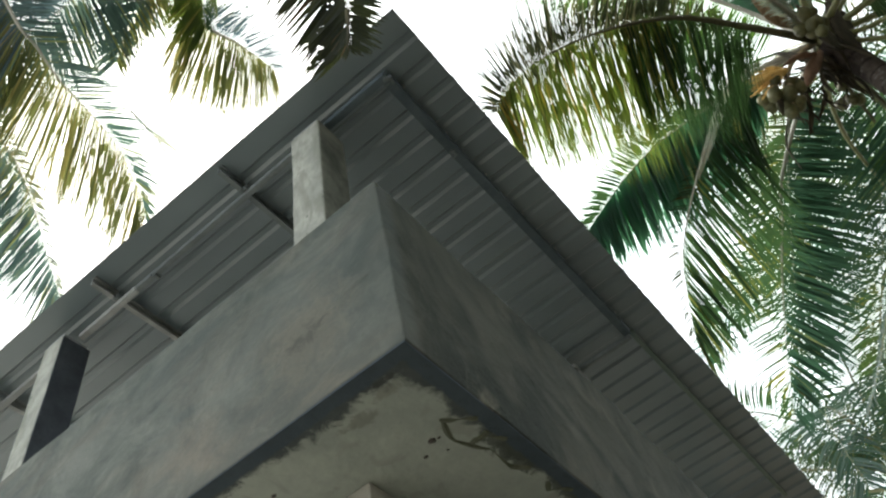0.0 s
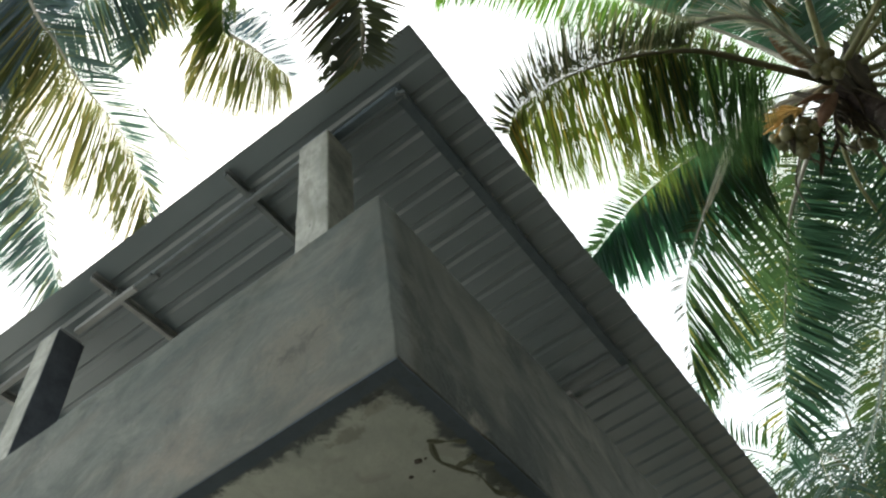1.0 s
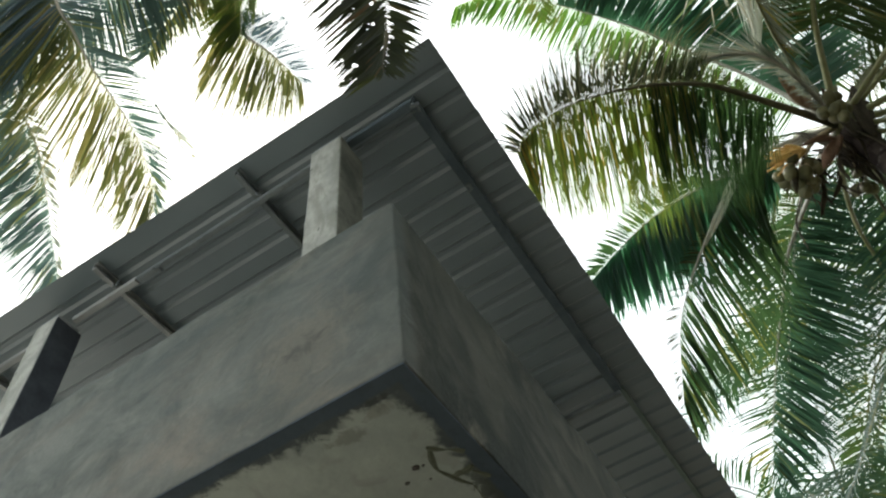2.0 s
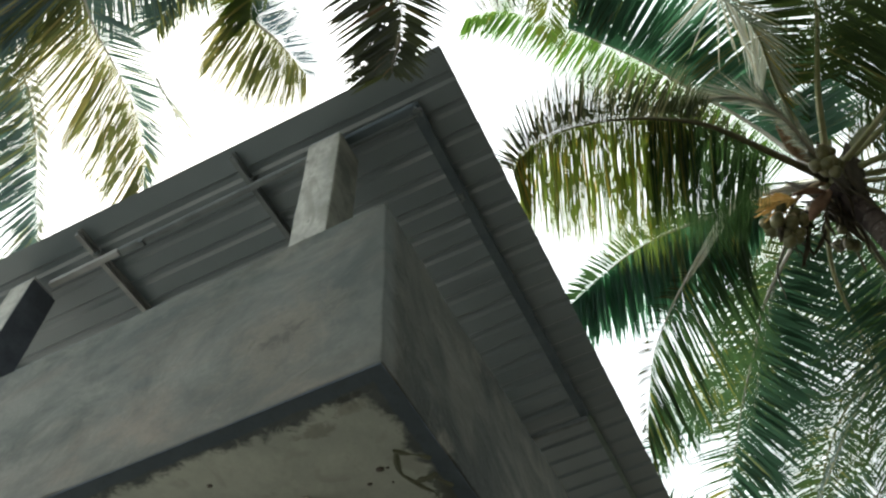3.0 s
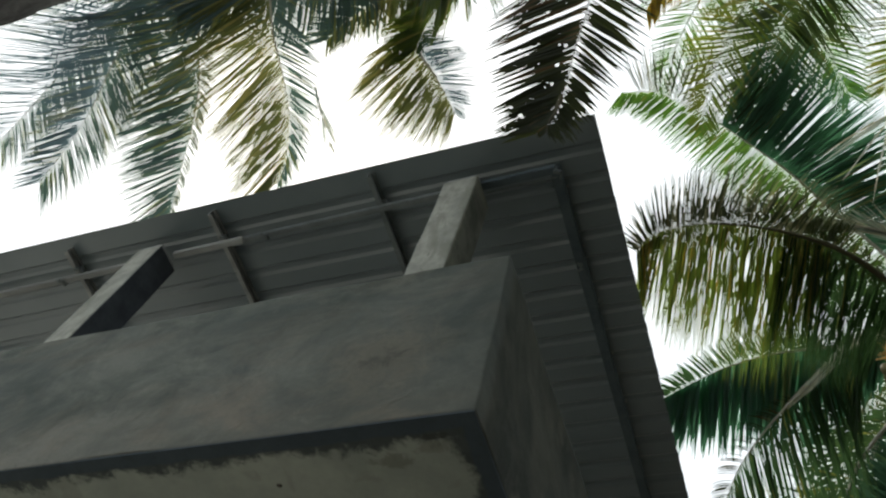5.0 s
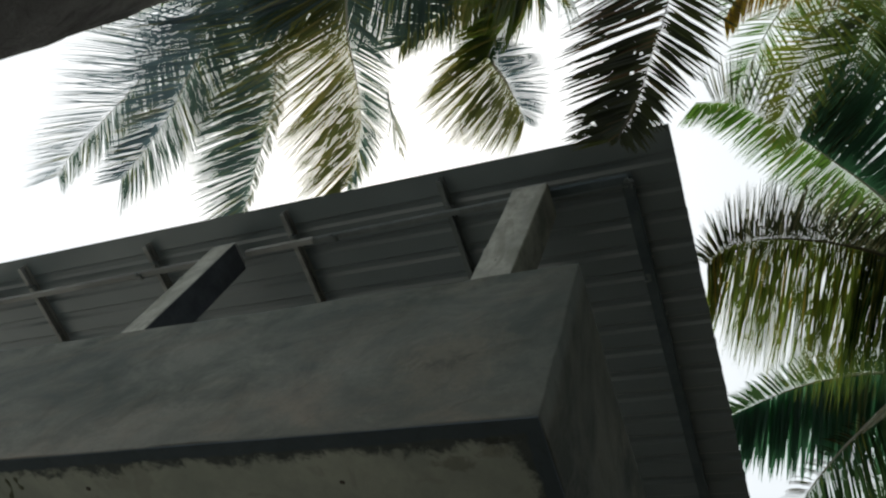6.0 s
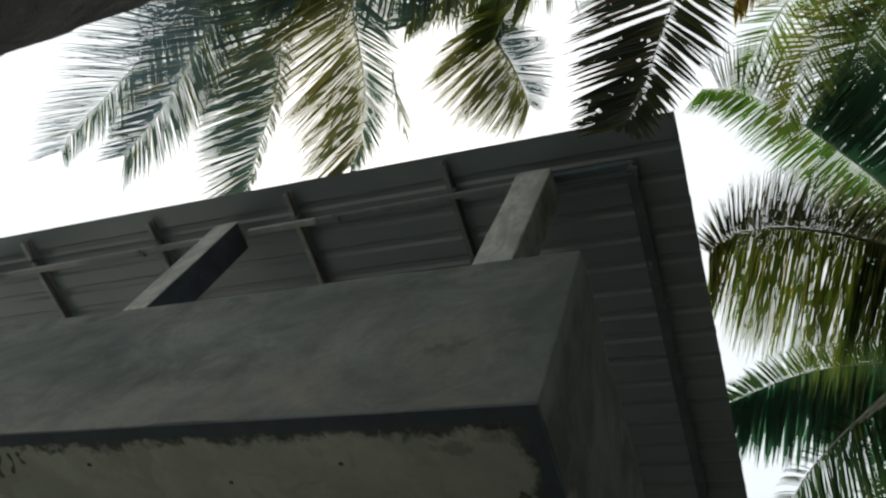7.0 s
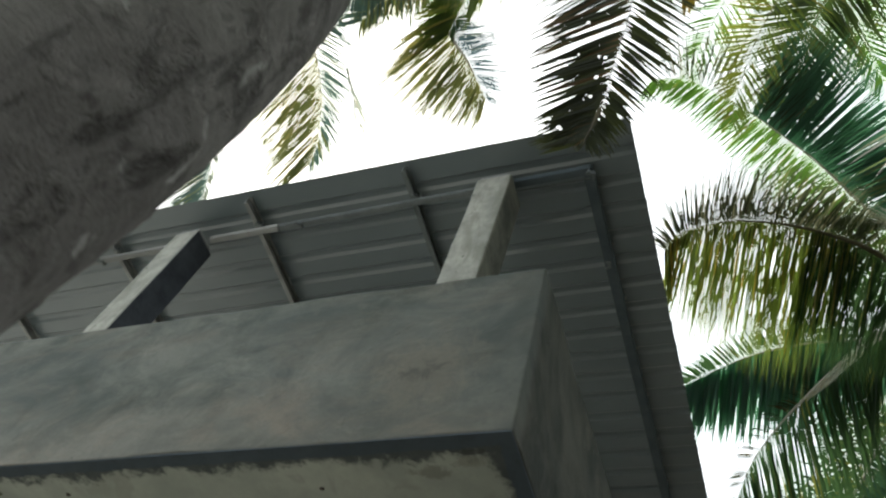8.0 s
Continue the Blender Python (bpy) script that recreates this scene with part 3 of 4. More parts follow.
    bmesh.ops.recalc_face_normals(bm, faces=bm.faces)
    part("roof_sheet", bm, SHEET, roof)


for k, ribs in enumerate((6, 6, 6, 6, 6, 5)):
    roof_sheet(EDGE if k == 0 else 0.149 + 1.02 * k, 0.149 + 1.02 * k, ribs)


def channel(x, y0, y1, top):
    """A C-channel purlin along y, open to one side, with a lip."""
    w, h, t = 0.030, 0.068, 0.004
    outline = [(x - w / 2, top - h), (x + w / 2, top - h), (x + w / 2, top - h + 0.012), (x + w / 2 - t, top - h + 0.012), (x + w / 2 - t, top - h + t),
               (x - w / 2 + t, top - h + t), (x - w / 2 + t, top - t), (x + w / 2 - t, top - t), (x + w / 2 - t, top - 0.012), (x + w / 2, top - 0.012), (x + w / 2, top), (x - w / 2, top)]
    return prism(outline, y0, y1, axis="y")


def bar(a, b, size):
    """A square tube from a to b."""
    a, b = Vector(a), Vector(b)
    bm = bmesh.new()
    bmesh.ops.create_cube(bm, size=1)
    bmesh.ops.scale(bm, vec=(size, size, (b - a).length), verts=bm.verts)
    bmesh.ops.bevel(bm, geom=list(bm.edges), offset=0.004, segments=2, affect="EDGES")
    turn = (b - a).to_track_quat("Z", "Y").to_matrix().to_4x4()
    bmesh.ops.transform(bm, matrix=Matrix.Translation((a + b) / 2) @ turn, verts=bm.verts)
    return bm


DARK_STEEL = plain_material("dull_green_grey_steel", (0.064, 0.088, 0.104), (0.1, 0.13, 0.146), 6, 0.6, 0.2, 0.003)
GREEN_STEEL = plain_material("green_grey_painted_steel", (0.10, 0.14, 0.125), (0.16, 0.20, 0.175), 6, 0.6, 0.2, 0.003)
PURLIN = plain_material("grey_primed_channel", (0.13, 0.15, 0.16), (0.2, 0.225, 0.23), 6, 0.6, 0.2, 0.003)
part("eave_purlin", bar((-0.012, 0.28, ROOF_Z - 0.03), (-0.012, 2.92, ROOF_Z - 0.03), 0.056), DARK_STEEL, roof, "dark square-tube eave purlin")
part("eave_purlin", bar((0.012, 2.93, ROOF_Z - 0.022), (0.02, BACK - 0.1, ROOF_Z - 0.022), 0.034), GREEN_STEEL, roof, "thin green-grey eave purlin")
for x, start in ((-1.04, 0.09), (-2.11, 0.10), (-3.23, 0.13), (-4.39, 0.11)):
    # Purlins past x = -2 get paler steel; light on them is in the colour.
    chalky = x < -2
    part("purlin", channel(x, start, BACK - 0.1, ROOF_Z - 0.001), STEEL if chalky else PURLIN, roof, "chalky steel channel purlin, lightened for the light on it" if chalky else "grey steel channel purlin")


RAFTER_Z = ROOF_Z - 0.069 - 0.02
for a, b in (((-1.95, 0.295, RAFTER_Z), (-2.46, 0.30, RAFTER_Z)), ((-2.66, 0.305, RAFTER_Z), (LEFT, 0.325, RAFTER_Z))):
    part("rafter", bar(a, b, 0.038), STEEL, roof, "chalky square-tube rafter")
for a, b in (((-0.42, 0.279, RAFTER_Z), (-1.945, 0.295, RAFTER_Z)), ((0.005, 2.9, RAFTER_Z), (LEFT, 2.9, RAFTER_Z)), ((0.005, 5.55, RAFTER_Z), (LEFT, 5.55, RAFTER_Z))):
    part("rafter", bar(a, b, 0.034), PURLIN, roof, "grey square-tube rafter")
part("rafter", bar((0.005, 0.275, RAFTER_Z), (-0.415, 0.279, RAFTER_Z), 0.044), DARK_STEEL, roof, "dark end of the front rafter")
part("lip_angle", bar((0.0, 0.318, RAFTER_Z - 0.012), (-0.41, 0.322, RAFTER_Z - 0.012), 0.010), PURLIN, roof, "thin steel lip along the rafter")


def clip(x, y, z, turn):
    """A small bent cleat that ties two tubes."""
    bm = bmesh.new()
    for size, at in (((0.05, 0.012, 0.035), (0, 0, 0)), ((0.012, 0.04, 0.035), (0.02, 0.014, 0)), ((0.016, 0.016, 0.02), (-0.01, -0.01, -0.012))):
        made = bmesh.ops.create_cube(bm, size=1)["verts"]
        bmesh.ops.scale(bm, vec=size, verts=made)
        bmesh.ops.translate(bm, vec=at, verts=made)
    bmesh.ops.transform(bm, matrix=pose(x, y, z, 0, 0, turn), verts=bm.verts)
    part("cleat", bm, PURLIN, roof, "small steel cleat")


clip(0.01, 0.285, RAFTER_Z - 0.02, 20)
clip(-0.018, 0.905, ROOF_Z - 0.045, 70)
clip(-1.80, 0.285, RAFTER_Z - 0.012, 10)
clip(-3.35, 0.305, RAFTER_Z - 0.012, 10)
for x in (-1.04, -2.11, -3.23, -4.39):
    clip(x + 0.02, 0.26, RAFTER_Z + 0.03, 0)


def screw(x, y):
    bm = bmesh.new()
    bmesh.ops.create_cone(bm, cap_ends=True, segments=8, radius1=0.006, radius2=0.004, depth=0.03, matrix=Matrix.Translation((x, y, ROOF_Z - 0.008)))
    part("screw", bm, STEEL, roof)


for k in range(14):
    screw(0.025, 0.42 + 0.38 * k)


# ---- palms ----
def leaflet_points(root, way, wide, length, width, droop, fold, rng):
    """Rows of left edge, midrib, right edge of one drooping, folded blade."""
    rows, p, d = [], root.copy(), way.copy()
    shape = (0.4, 0.95, 1.0, 0.8, 0.48, 0.04)
    bend = droop * rng.uniform(0.85, 1.15)
    for k, s in enumerate(shape):
        w = wide - wide.dot(d) * d
        w = w.normalized() if w.length > 1e-4 else d.orthogonal().normalized()
        nrm = d.cross(w)
        half = 0.5 * width * s
        rows += [p - w * half - nrm * half * fold, p, p + w * half - nrm * half * fold]
        p = p + d * (length / (len(shape) - 1))
        d = (d + Vector((0, 0, -bend)) * ((k + 1) / len(shape)) + 0.008 * Vector((rng.gauss(0, 1), rng.gauss(0, 1), rng.gauss(0, 1)))).normalized()
    return rows


def blade_mesh(name, blades, material):
    verts, faces = [], []
    for rows in blades:
        n = len(verts)
        verts += [tuple(v) for v in rows]
        for k in range(len(rows) // 3 - 1):
            a = n + 3 * k
            faces += [(a, a + 1, a + 4, a + 3), (a + 1, a + 2, a + 5, a + 4)]
    me = bpy.data.meshes.new(name)
    me.from_pydata(verts, [], faces)
    me.materials.append(material)
    return me


def frond(palm, points, leaf, length=1.05, pairs=190, bare=0.12, seed=1, stem=0.03, width=0.022, miss=0.05):
    """A feather leaf: a tapering rib through the points, with drooping leaflets on both sides."""
    rng = random.Random(seed)
    line = even_line(points, 60)
    lead = Vector(points[-1]) - Vector(points[0])
    level = Vector((lead.x, lead.y, 0)).normalized().cross(Vector((0, 0, 1)))
    ob = part("frond", tube(line, lambda u: max(0.0035, stem * (1 - u) ** 1.3 + 0.008 * (1 - u)), 7, 0.0, 0.75), RACHIS, palm, "", True)
    blades = []
    for i in range(pairs):
        v = (i + 0.5) / pairs
        u = bare + (1 - bare) * v
        k = min(int(u * 60), 59)
        at = line[k].lerp(line[k + 1], u * 60 - k)
        t = (line[k + 1] - line[max(k - 1, 0)]).normalized()
        across = (level - level.dot(t) * t).normalized()
        upward = across.cross(t)
        size = length * min(1.0, 0.5 + 2.5 * v) * (1.0 - 0.62 * v ** 3.4)
        for s in (1, -1):
            if rng.random() < miss:
                continue
            a = radians(80 - 48 * v ** 1.5 + rng.gauss(0, 2.0) + 6 * noise.noise((9 * v, seed, s)))
            lift = 0.12 + rng.gauss(0, 0.05) + 0.16 * noise.noise((7 * v, s, seed))
            way = (math.cos(a) * t + math.sin(a) * (s * across * math.cos(lift) + upward * math.sin(lift))).normalized()
            wide = (t + 0.18 * upward * rng.gauss(0, 1)).normalized()
            blades.append(leaflet_points(at + across * s * 0.003, way, wide, size * rng.uniform(0.9, 1.07), width * rng.uniform(0.8, 1.15), 0.5, 0.35, rng))
    tagged(part("foliage", blade_mesh("foliage", blades, leaf), None, ob), kind="stuff")
    return ob


def side(aim, leaf, length, span=(0.15, 1.0), sweep=(80, 35), width=0.022, tip=0.4, fall=3.0, dense=1, miss=0.05, droop=0.12, thin=0.0):
    """One row of leaflets: the way they point from the rib, their material, length, stretch of the rib, slant from base to tip, and how much thinner the last ones are."""
    return dict(aim=Vector(aim), leaf=leaf, length=length, span=span, sweep=sweep, width=width, tip=tip, fall=fall, dense=dense, miss=miss, droop=droop, thin=thin)


def feather(palm, points, rib, sides, seed=1, pairs=150, stem=0.03, single=False, label=""):
    """A feather leaf whose rows of leaflets each have their own set: a tapering rib through the points, and blades that follow each row's aim."""
    rng = random.Random(seed)
    line = even_line(points, 80)
    ob = part("frond", tube(line, lambda u: max(0.003, stem * (1 - u) ** 1.2 + 0.006 * (1 - u)), 7, 0.0, 0.75), rib, palm, label, True)
    blades = []
    for j, row in enumerate(sides):
        count = int(pairs * row["dense"] * (row["span"][1] - row["span"][0]))
        for i in range(count):
            v = (i + 0.5 + rng.uniform(-0.3, 0.3)) / count
            u = row["span"][0] + (row["span"][1] - row["span"][0]) * v
            gust = noise.noise((11 * v, seed, j * 3.7))
            if rng.random() < row["miss"] * (1 + 1.5 * gust):
                continue
            k = min(int(u * 80), 79)
            at = line[k].lerp(line[k + 1], u * 80 - k)
            t = (line[k + 1] - line[max(k - 1, 0)]).normalized()
            aim = (row["aim"] - row["aim"].dot(t) * t).normalized()
            over = t.cross(aim)
            a = radians(row["sweep"][0] + (row["sweep"][1] - row["sweep"][0]) * v ** 2.4 + rng.gauss(0, 2.2) + 4 * gust)
            lift = rng.gauss(0, 0.06) + 0.08 * noise.noise((7 * v, j, seed))
            way = (math.cos(a) * t + math.sin(a) * (aim * math.cos(lift) + over * math.sin(lift))).normalized()
            wide = (t + 0.18 * over * rng.gauss(0, 1)).normalized()
            grow = row["length"] * min(1.0, 0.55 + 2.2 * v) * (1 - (1 - row["tip"]) * v ** row["fall"]) * rng.uniform(0.8, 1.06)
            if rng.random() < 0.04:
                grow *= rng.uniform(0.35, 0.8)
            blades.append((u, row["leaf"], leaflet_points(at + aim * 0.003, way, wide, grow, row["width"] * (1 - row["thin"] * v * v) * rng.uniform(0.7, 1.15), row["droop"], 0.35, rng)))
    blades.sort(key=lambda b: b[0])
    cut = max(0, len(blades) - 290) if single else len(blades)
    for u, leaf, rows in blades[cut:]:
        part("leaflet", blade_mesh("leaflet", [rows], leaf), None, ob)
    for leaf in dict.fromkeys(b[1] for b in blades[:cut]):
        tagged(part("foliage", blade_mesh("foliage", [b[2] for b in blades[:cut] if b[1] == leaf], leaf), None, ob), kind="stuff")
    return ob


def trunk(palm, points, low, high, bark, label, step=0.012, ring=0.07, depth=0.05, sides=22, wobble=0.10):
    """A stem with raised ring scars."""
    line = smooth_line(points, 40)
    total = sum((b - a).length for a, b in zip(line, line[1:]))
    line = smooth_line(points, int(total / step))

    def radius(u):
        s = u * total / ring
        saw = (s + 0.25 * math.sin(0.9 * s)) % 1.0
        return (low + (high - low) * min(1.0, 1.6 * u)) * (1 + depth * (saw ** 2.2 - 0.35)) + 0.10 * max(0.0, 1 - u * total / 0.5) ** 2
    return part("trunk", tube(line, radius, sides, wobble), bark, palm, label, True)


def coconut(palm, at, r, turn, material=None):
    bm = bmesh.new()
    bmesh.ops.create_uvsphere(bm, u_segments=14, v_segments=10, radius=r)
    for v in bm.verts:
        a = math.atan2(v.co.y, v.co.x)
        taper = 1 - 0.16 * v.co.z / r * (v.co.z > 0)
        v.co = Vector((v.co.x * taper * (1 + 0.05 * math.cos(3 * a)), v.co.y * taper * (1 + 0.05 * math.cos(3 * a)), v.co.z * 1.22))
    place = Matrix.Translation(at) @ Euler(turn).to_matrix().to_4x4()
    bmesh.ops.transform(bm, matrix=place, verts=bm.verts)
    nut = part("coconut", bm, material or NUT, palm, "", True)
    cap = bmesh.new()
    bmesh.ops.create_cone(cap, cap_ends=True, segments=9, radius1=r * 0.55, radius2=r * 0.18, depth=r * 0.3, matrix=place @ Matrix.Translation((0, 0, r * 1.2)))
    part("calyx", cap, NUT_CAP, nut, "", True)


def bunch(palm, crown, at, count, r, seed, spread=0.13):
    """A hanging cluster of nuts on a branched stalk."""
    rng = random.Random(seed)
    crown, at = Vector(crown), Vector(at)
    part("fruit_stalk", tube(smooth_line([crown, crown.lerp(at, 0.5) + Vector((0, 0, 0.12)), at], 14), lambda u: 0.028 - 0.012 * u, 7), NUT_CAP, palm, "", True)
    for k in range(count):
        a, h = k * 2.4, (k + 0.5) / count
        off = Vector((math.cos(a), math.sin(a), 0)) * spread * (0.55 + 0.45 * math.sin(3 * h + 1)) + Vector((0, 0, 0.10 - 0.30 * h))
        off += Vector((rng.gauss(0, 0.02), rng.gauss(0, 0.02), rng.gauss(0, 0.02)))
        coconut(palm, at + off, r * rng.uniform(0.8, 1.1), (rng.gauss(0, 0.5), rng.gauss(0, 0.5), rng.uniform(0, 6)))


def husk(palm, points, wide, material, label, name="spathe"):
    """A dry boat-shaped sheath."""
    part(name, tube(smooth_line(points, 16), lambda u: wide * (math.sin(math.pi * min(0.97, 0.08 + 0.9 * u)) ** 0.8) + 0.003, 8, 0.3, 0.35), material, palm, label, True)


def sheath(palm, crown, seed, count=9):
    """Brown woven fibre that wraps the leaf bases."""
    rng = random.Random(seed)
    for k in range(count):
        a = k * 2.4
        out = Vector((math.cos(a), math.sin(a), 0))
        base = Vector(crown) + Vector((0, 0, -0.45)) + 0.12 * out
        husk(palm, [base, base + 0.07 * out + Vector((0, 0, 0.3)), base + 0.2 * out + Vector((0, 0, 0.45 + 0.2 * rng.random()))], 0.09, FIBRE, "", "leaf_sheath")


def arch(crown, azimuth, rise, reach, sag):
    """Points of a leaf that rises from the crown, arches and hangs."""
    a = radians(azimuth)
    p, made, e = Vector(crown), [Vector(crown)], rise
    for k in range(4):
        e_now = radians(e - sag * k)
        p = p + reach / 4 * Vector((math.cos(a) * math.cos(e_now), math.sin(a) * math.cos(e_now), math.sin(e_now)))
        made.append(p.copy())
    return made


def palm_overhead():
    """The palm whose stem stands beside the path and whose leaves hang before and past the roof."""
    palm = thing("coconut_palm", (0.135, -1.53, 0), "tall coconut palm with a dark lichened trunk standing before the house", "palm tree", "coconut palms")
    crown = (-2.3, -2.3, 9.8)
    trunk(palm, [(0.13, -1.533, -0.1), (0.125, -1.526, 1.4), (0.13, -1.508, 2.6), (-0.35, -1.65, 4.6), (-1.5, -2.0, 7.4), (-2.22, -2.26, 9.55)], 0.172, 0.11, BARK_NEAR,
          "dark grey-brown trunk with pale lichen", 0.02, 0.13, 0.015, 40, 0.03)
    sheath(palm, crown, 3)
    feather(palm, [crown, (-1.3, -1.4, 8.6), (0.0, -0.9, 7.4), (0.58, -1.31, 6.42), (0.51, -0.94, 5.69), (0.46, -0.76, 5.31), (0.42, -0.66, 5.14), (0.37, -0.56, 5.02), (0.32, -0.49, 4.91), (0.28, -0.41, 4.82), (0.24, -0.35, 4.73), (0.2, -0.3, 4.67), (0.17, -0.27, 4.62)], RACHIS_DARK, [side((-0.84, 0.22, -0.49), LEAF_TORN, 0.79, span=(0.35, 1), sweep=(66, 52), width=0.0240, tip=0.3, fall=4, dense=2.6, miss=0.08), side((0.89, 0.39, 0.23), LEAF_DARK, 0.57, span=(0.35, 1), sweep=(82, 62), width=0.0208, tip=0.2, fall=4, dense=2.12)], seed=17, pairs=230, single=True, stem=0.02, label='old hanging frond with torn dark leaflets')
    feather(palm, [(0.24, -0.35, 4.73), (0.21, -0.32, 4.66), (0.18, -0.3, 4.58), (0.17, -0.28, 4.55)], RACHIS_DARK, [side((-0.87, 0.16, -0.47), LEAF_DARK, 0.14, span=(0.1, 1), sweep=(60, 36), width=0.0094, tip=0.28, droop=0.6, dense=2), side((0.77, 0.63, 0.07), LEAF_DARK, 0.17, span=(0.1, 1), sweep=(70, 36), width=0.0086, tip=0.28, droop=0.6, dense=2)], seed=20, pairs=16, stem=0.006, label='frayed leaf tip over the roof corner')
    feather(palm, [crown, (-3.17, -1.39, 8.19), (-3.31, -1.04, 7.87), (-3.39, -0.94, 7.69), (-3.5, -0.79, 7.49), (-3.63, -0.63, 7.32), (-3.73, -0.48, 7.15), (-3.84, -0.32, 6.91), (-3.95, -0.21, 6.72), (-4.07, -0.11, 6.53)], RACHIS_DRY, [side((-0.92, -0.19, -0.34), LEAF_BLUE, 1.25, span=(0.15, 1), sweep=(64, 44), width=0.0182, tip=0.2, fall=1.6, dense=2.78, thin=0.4), side((0.18, 0.92, -0.34), LEAF_MIXED, 0.72, span=(0.15, 1), sweep=(56, 36), width=0.0142, tip=0.45, dense=3.04, thin=0.4)], seed=12, pairs=190, label='blue-green hanging frond')
    feather(palm, [crown, (-3.73, -1.29, 8.8), (-4.28, -0.88, 8.29), (-4.66, -0.6, 7.84), (-4.87, -0.43, 7.5), (-4.96, -0.35, 7.27), (-5.08, -0.25, 7.12), (-5.17, -0.15, 7.02)], RACHIS_DRY, [side((-0.92, -0.26, -0.3), LEAF_BLUE, 1.12, span=(0.3, 1), sweep=(70, 42), width=0.0131, tip=0.3, fall=2, dense=2.20, thin=0.4), side((0.12, 0.92, -0.37), LEAF_MIXED, 0.68, span=(0.3, 1), sweep=(50, 36), width=0.0142, dense=2.86, tip=0.28, thin=0.4)], seed=11, pairs=150)
    feather(palm, [crown, (-2.71, -1.27, 8.1), (-2.83, -0.92, 7.85), (-2.93, -0.64, 7.66), (-2.99, -0.36, 7.52), (-3.06, -0.15, 7.38), (-3.16, 0.08, 7.2), (-3.25, 0.23, 7.1), (-3.32, 0.42, 6.93), (-3.36, 0.53, 6.79)], RACHIS_DRY, [side((-0.92, -0.17, -0.35), LEAF_MIXED, 1.00, span=(0.1, 1), sweep=(78, 42), width=0.0166, tip=0.4, fall=3, dense=4.73, thin=0.4), side((0.8, 0.59, 0.1), LEAF_PALE, 0.26, span=(0.3, 1), sweep=(55, 36), width=0.0131, miss=0.25, droop=0.5, dense=2.20, tip=0.28), side((0.8, 0.59, 0.1), LEAF_SHADE, 0.75, span=(0.08, 0.4), sweep=(68, 55), width=0.0182, tip=0.6, dense=2.20)], seed=13, pairs=170, label='hanging frond with silvery edge')
    feather(palm, [crown, (-2.22, -1.11, 8.0), (-2.25, -0.78, 7.8), (-2.29, -0.53, 7.69), (-2.29, -0.3, 7.6), (-2.29, -0.07, 7.5), (-2.32, 0.11, 7.44), (-2.36, 0.29, 7.32), (-2.41, 0.43, 7.19), (-2.49, 0.54, 7.11)], RACHIS_DRY, [side((-0.92, -0.12, -0.37), LEAF_MIXED, 1.15, span=(0.08, 0.6), sweep=(66, 60), width=0.0225, tip=0.9, miss=0.12, dense=3.79), side((-0.92, -0.12, -0.37), LEAF_BRONZE, 1.08, span=(0.5, 1), sweep=(64, 22), width=0.0118, tip=0.4, dense=4.54, thin=0.4), side((0.89, 0.39, 0.23), LEAF_MIXED, 0.54, span=(0.3, 1), sweep=(62, 24), width=0.0131, tip=0.28, miss=0.1, dense=2.20), side((0.89, 0.39, 0.23), LEAF_SHADE, 0.96, span=(0.08, 0.5), sweep=(68, 55), width=0.0182, tip=0.9, dense=4.12)], seed=14, pairs=170, label='frond with thin olive leaflets at its tip')
    feather(palm, [crown, (-0.92, -0.57, 8.49), (-1.01, -0.34, 8.34), (-1.12, -0.21, 8.18), (-1.24, -0.09, 8.08), (-1.29, -0.01, 7.99)], RACHIS, [side((-0.91, 0.0, -0.42), LEAF_OLIVE, 1.06, span=(0.1, 1), sweep=(50, 38), width=0.0212, tip=0.28, dense=4.11), side((0.73, 0.69, 0.02), LEAF_SHADE, 0.35, span=(0.35, 1), sweep=(55, 36), width=0.0142, miss=0.2, dense=2.20, tip=0.28)], seed=15, pairs=90)
    feather(palm, [(-1.37, -0.18, 8.16), (-1.33, -0.09, 8.1), (-1.27, 0.07, 8.03), (-1.2, 0.2, 7.97), (-1.14, 0.36, 7.89), (-1.1, 0.47, 7.82), (-1.09, 0.55, 7.8)], RACHIS_DRY, [side((-0.87, 0.16, -0.47), LEAF_BRONZE, 0.87, span=(0.02, 1), sweep=(80, 34), width=0.0097, tip=0.35, fall=2.5, dense=4.35, thin=0.4), side((0.9, -0.04, 0.43), LEAF_BLUE, 0.42, span=(0.05, 1), sweep=(72, 36), width=0.0084, tip=0.28, dense=2.20, thin=0.4)], seed=18, pairs=75, stem=0.02, label='yellowing tip of a frond')
    feather(palm, [(-2.28, 0.07, 8.04), (-2.29, 0.24, 7.99), (-2.29, 0.41, 7.95), (-2.29, 0.57, 7.9)], RACHIS_DRY, [side((0.91, 0.3, 0.28), LEAF_GREY, 0.43, span=(0.1, 1), sweep=(14, 6), width=0.0269), side((-0.91, -0.3, -0.28), LEAF_GREY, 0.30, span=(0.1, 1), sweep=(14, 6), width=0.0169)], seed=19, pairs=9, stem=0.006, label='torn pale strip of leaf')
    feather(palm, [crown, (-0.77, -0.8, 9.19), (-1.27, -0.79, 8.86), (-1.66, -0.78, 8.52), (-2.01, -0.8, 8.28), (-2.34, -0.85, 8.03), (-2.62, -0.91, 7.77), (-2.9, -0.9, 7.49)], RACHIS_DRY, [side((-0.38, 0.71, -0.6), LEAF_MIXED, 0.99, span=(0.15, 1), sweep=(85, 36), width=0.0160, tip=0.28, dense=5.61), side((0.38, -0.71, 0.6), LEAF_BLUE, 0.83, span=(0.15, 1), sweep=(80, 36), width=0.0160, dense=5.24, tip=0.28)], seed=21, pairs=120)
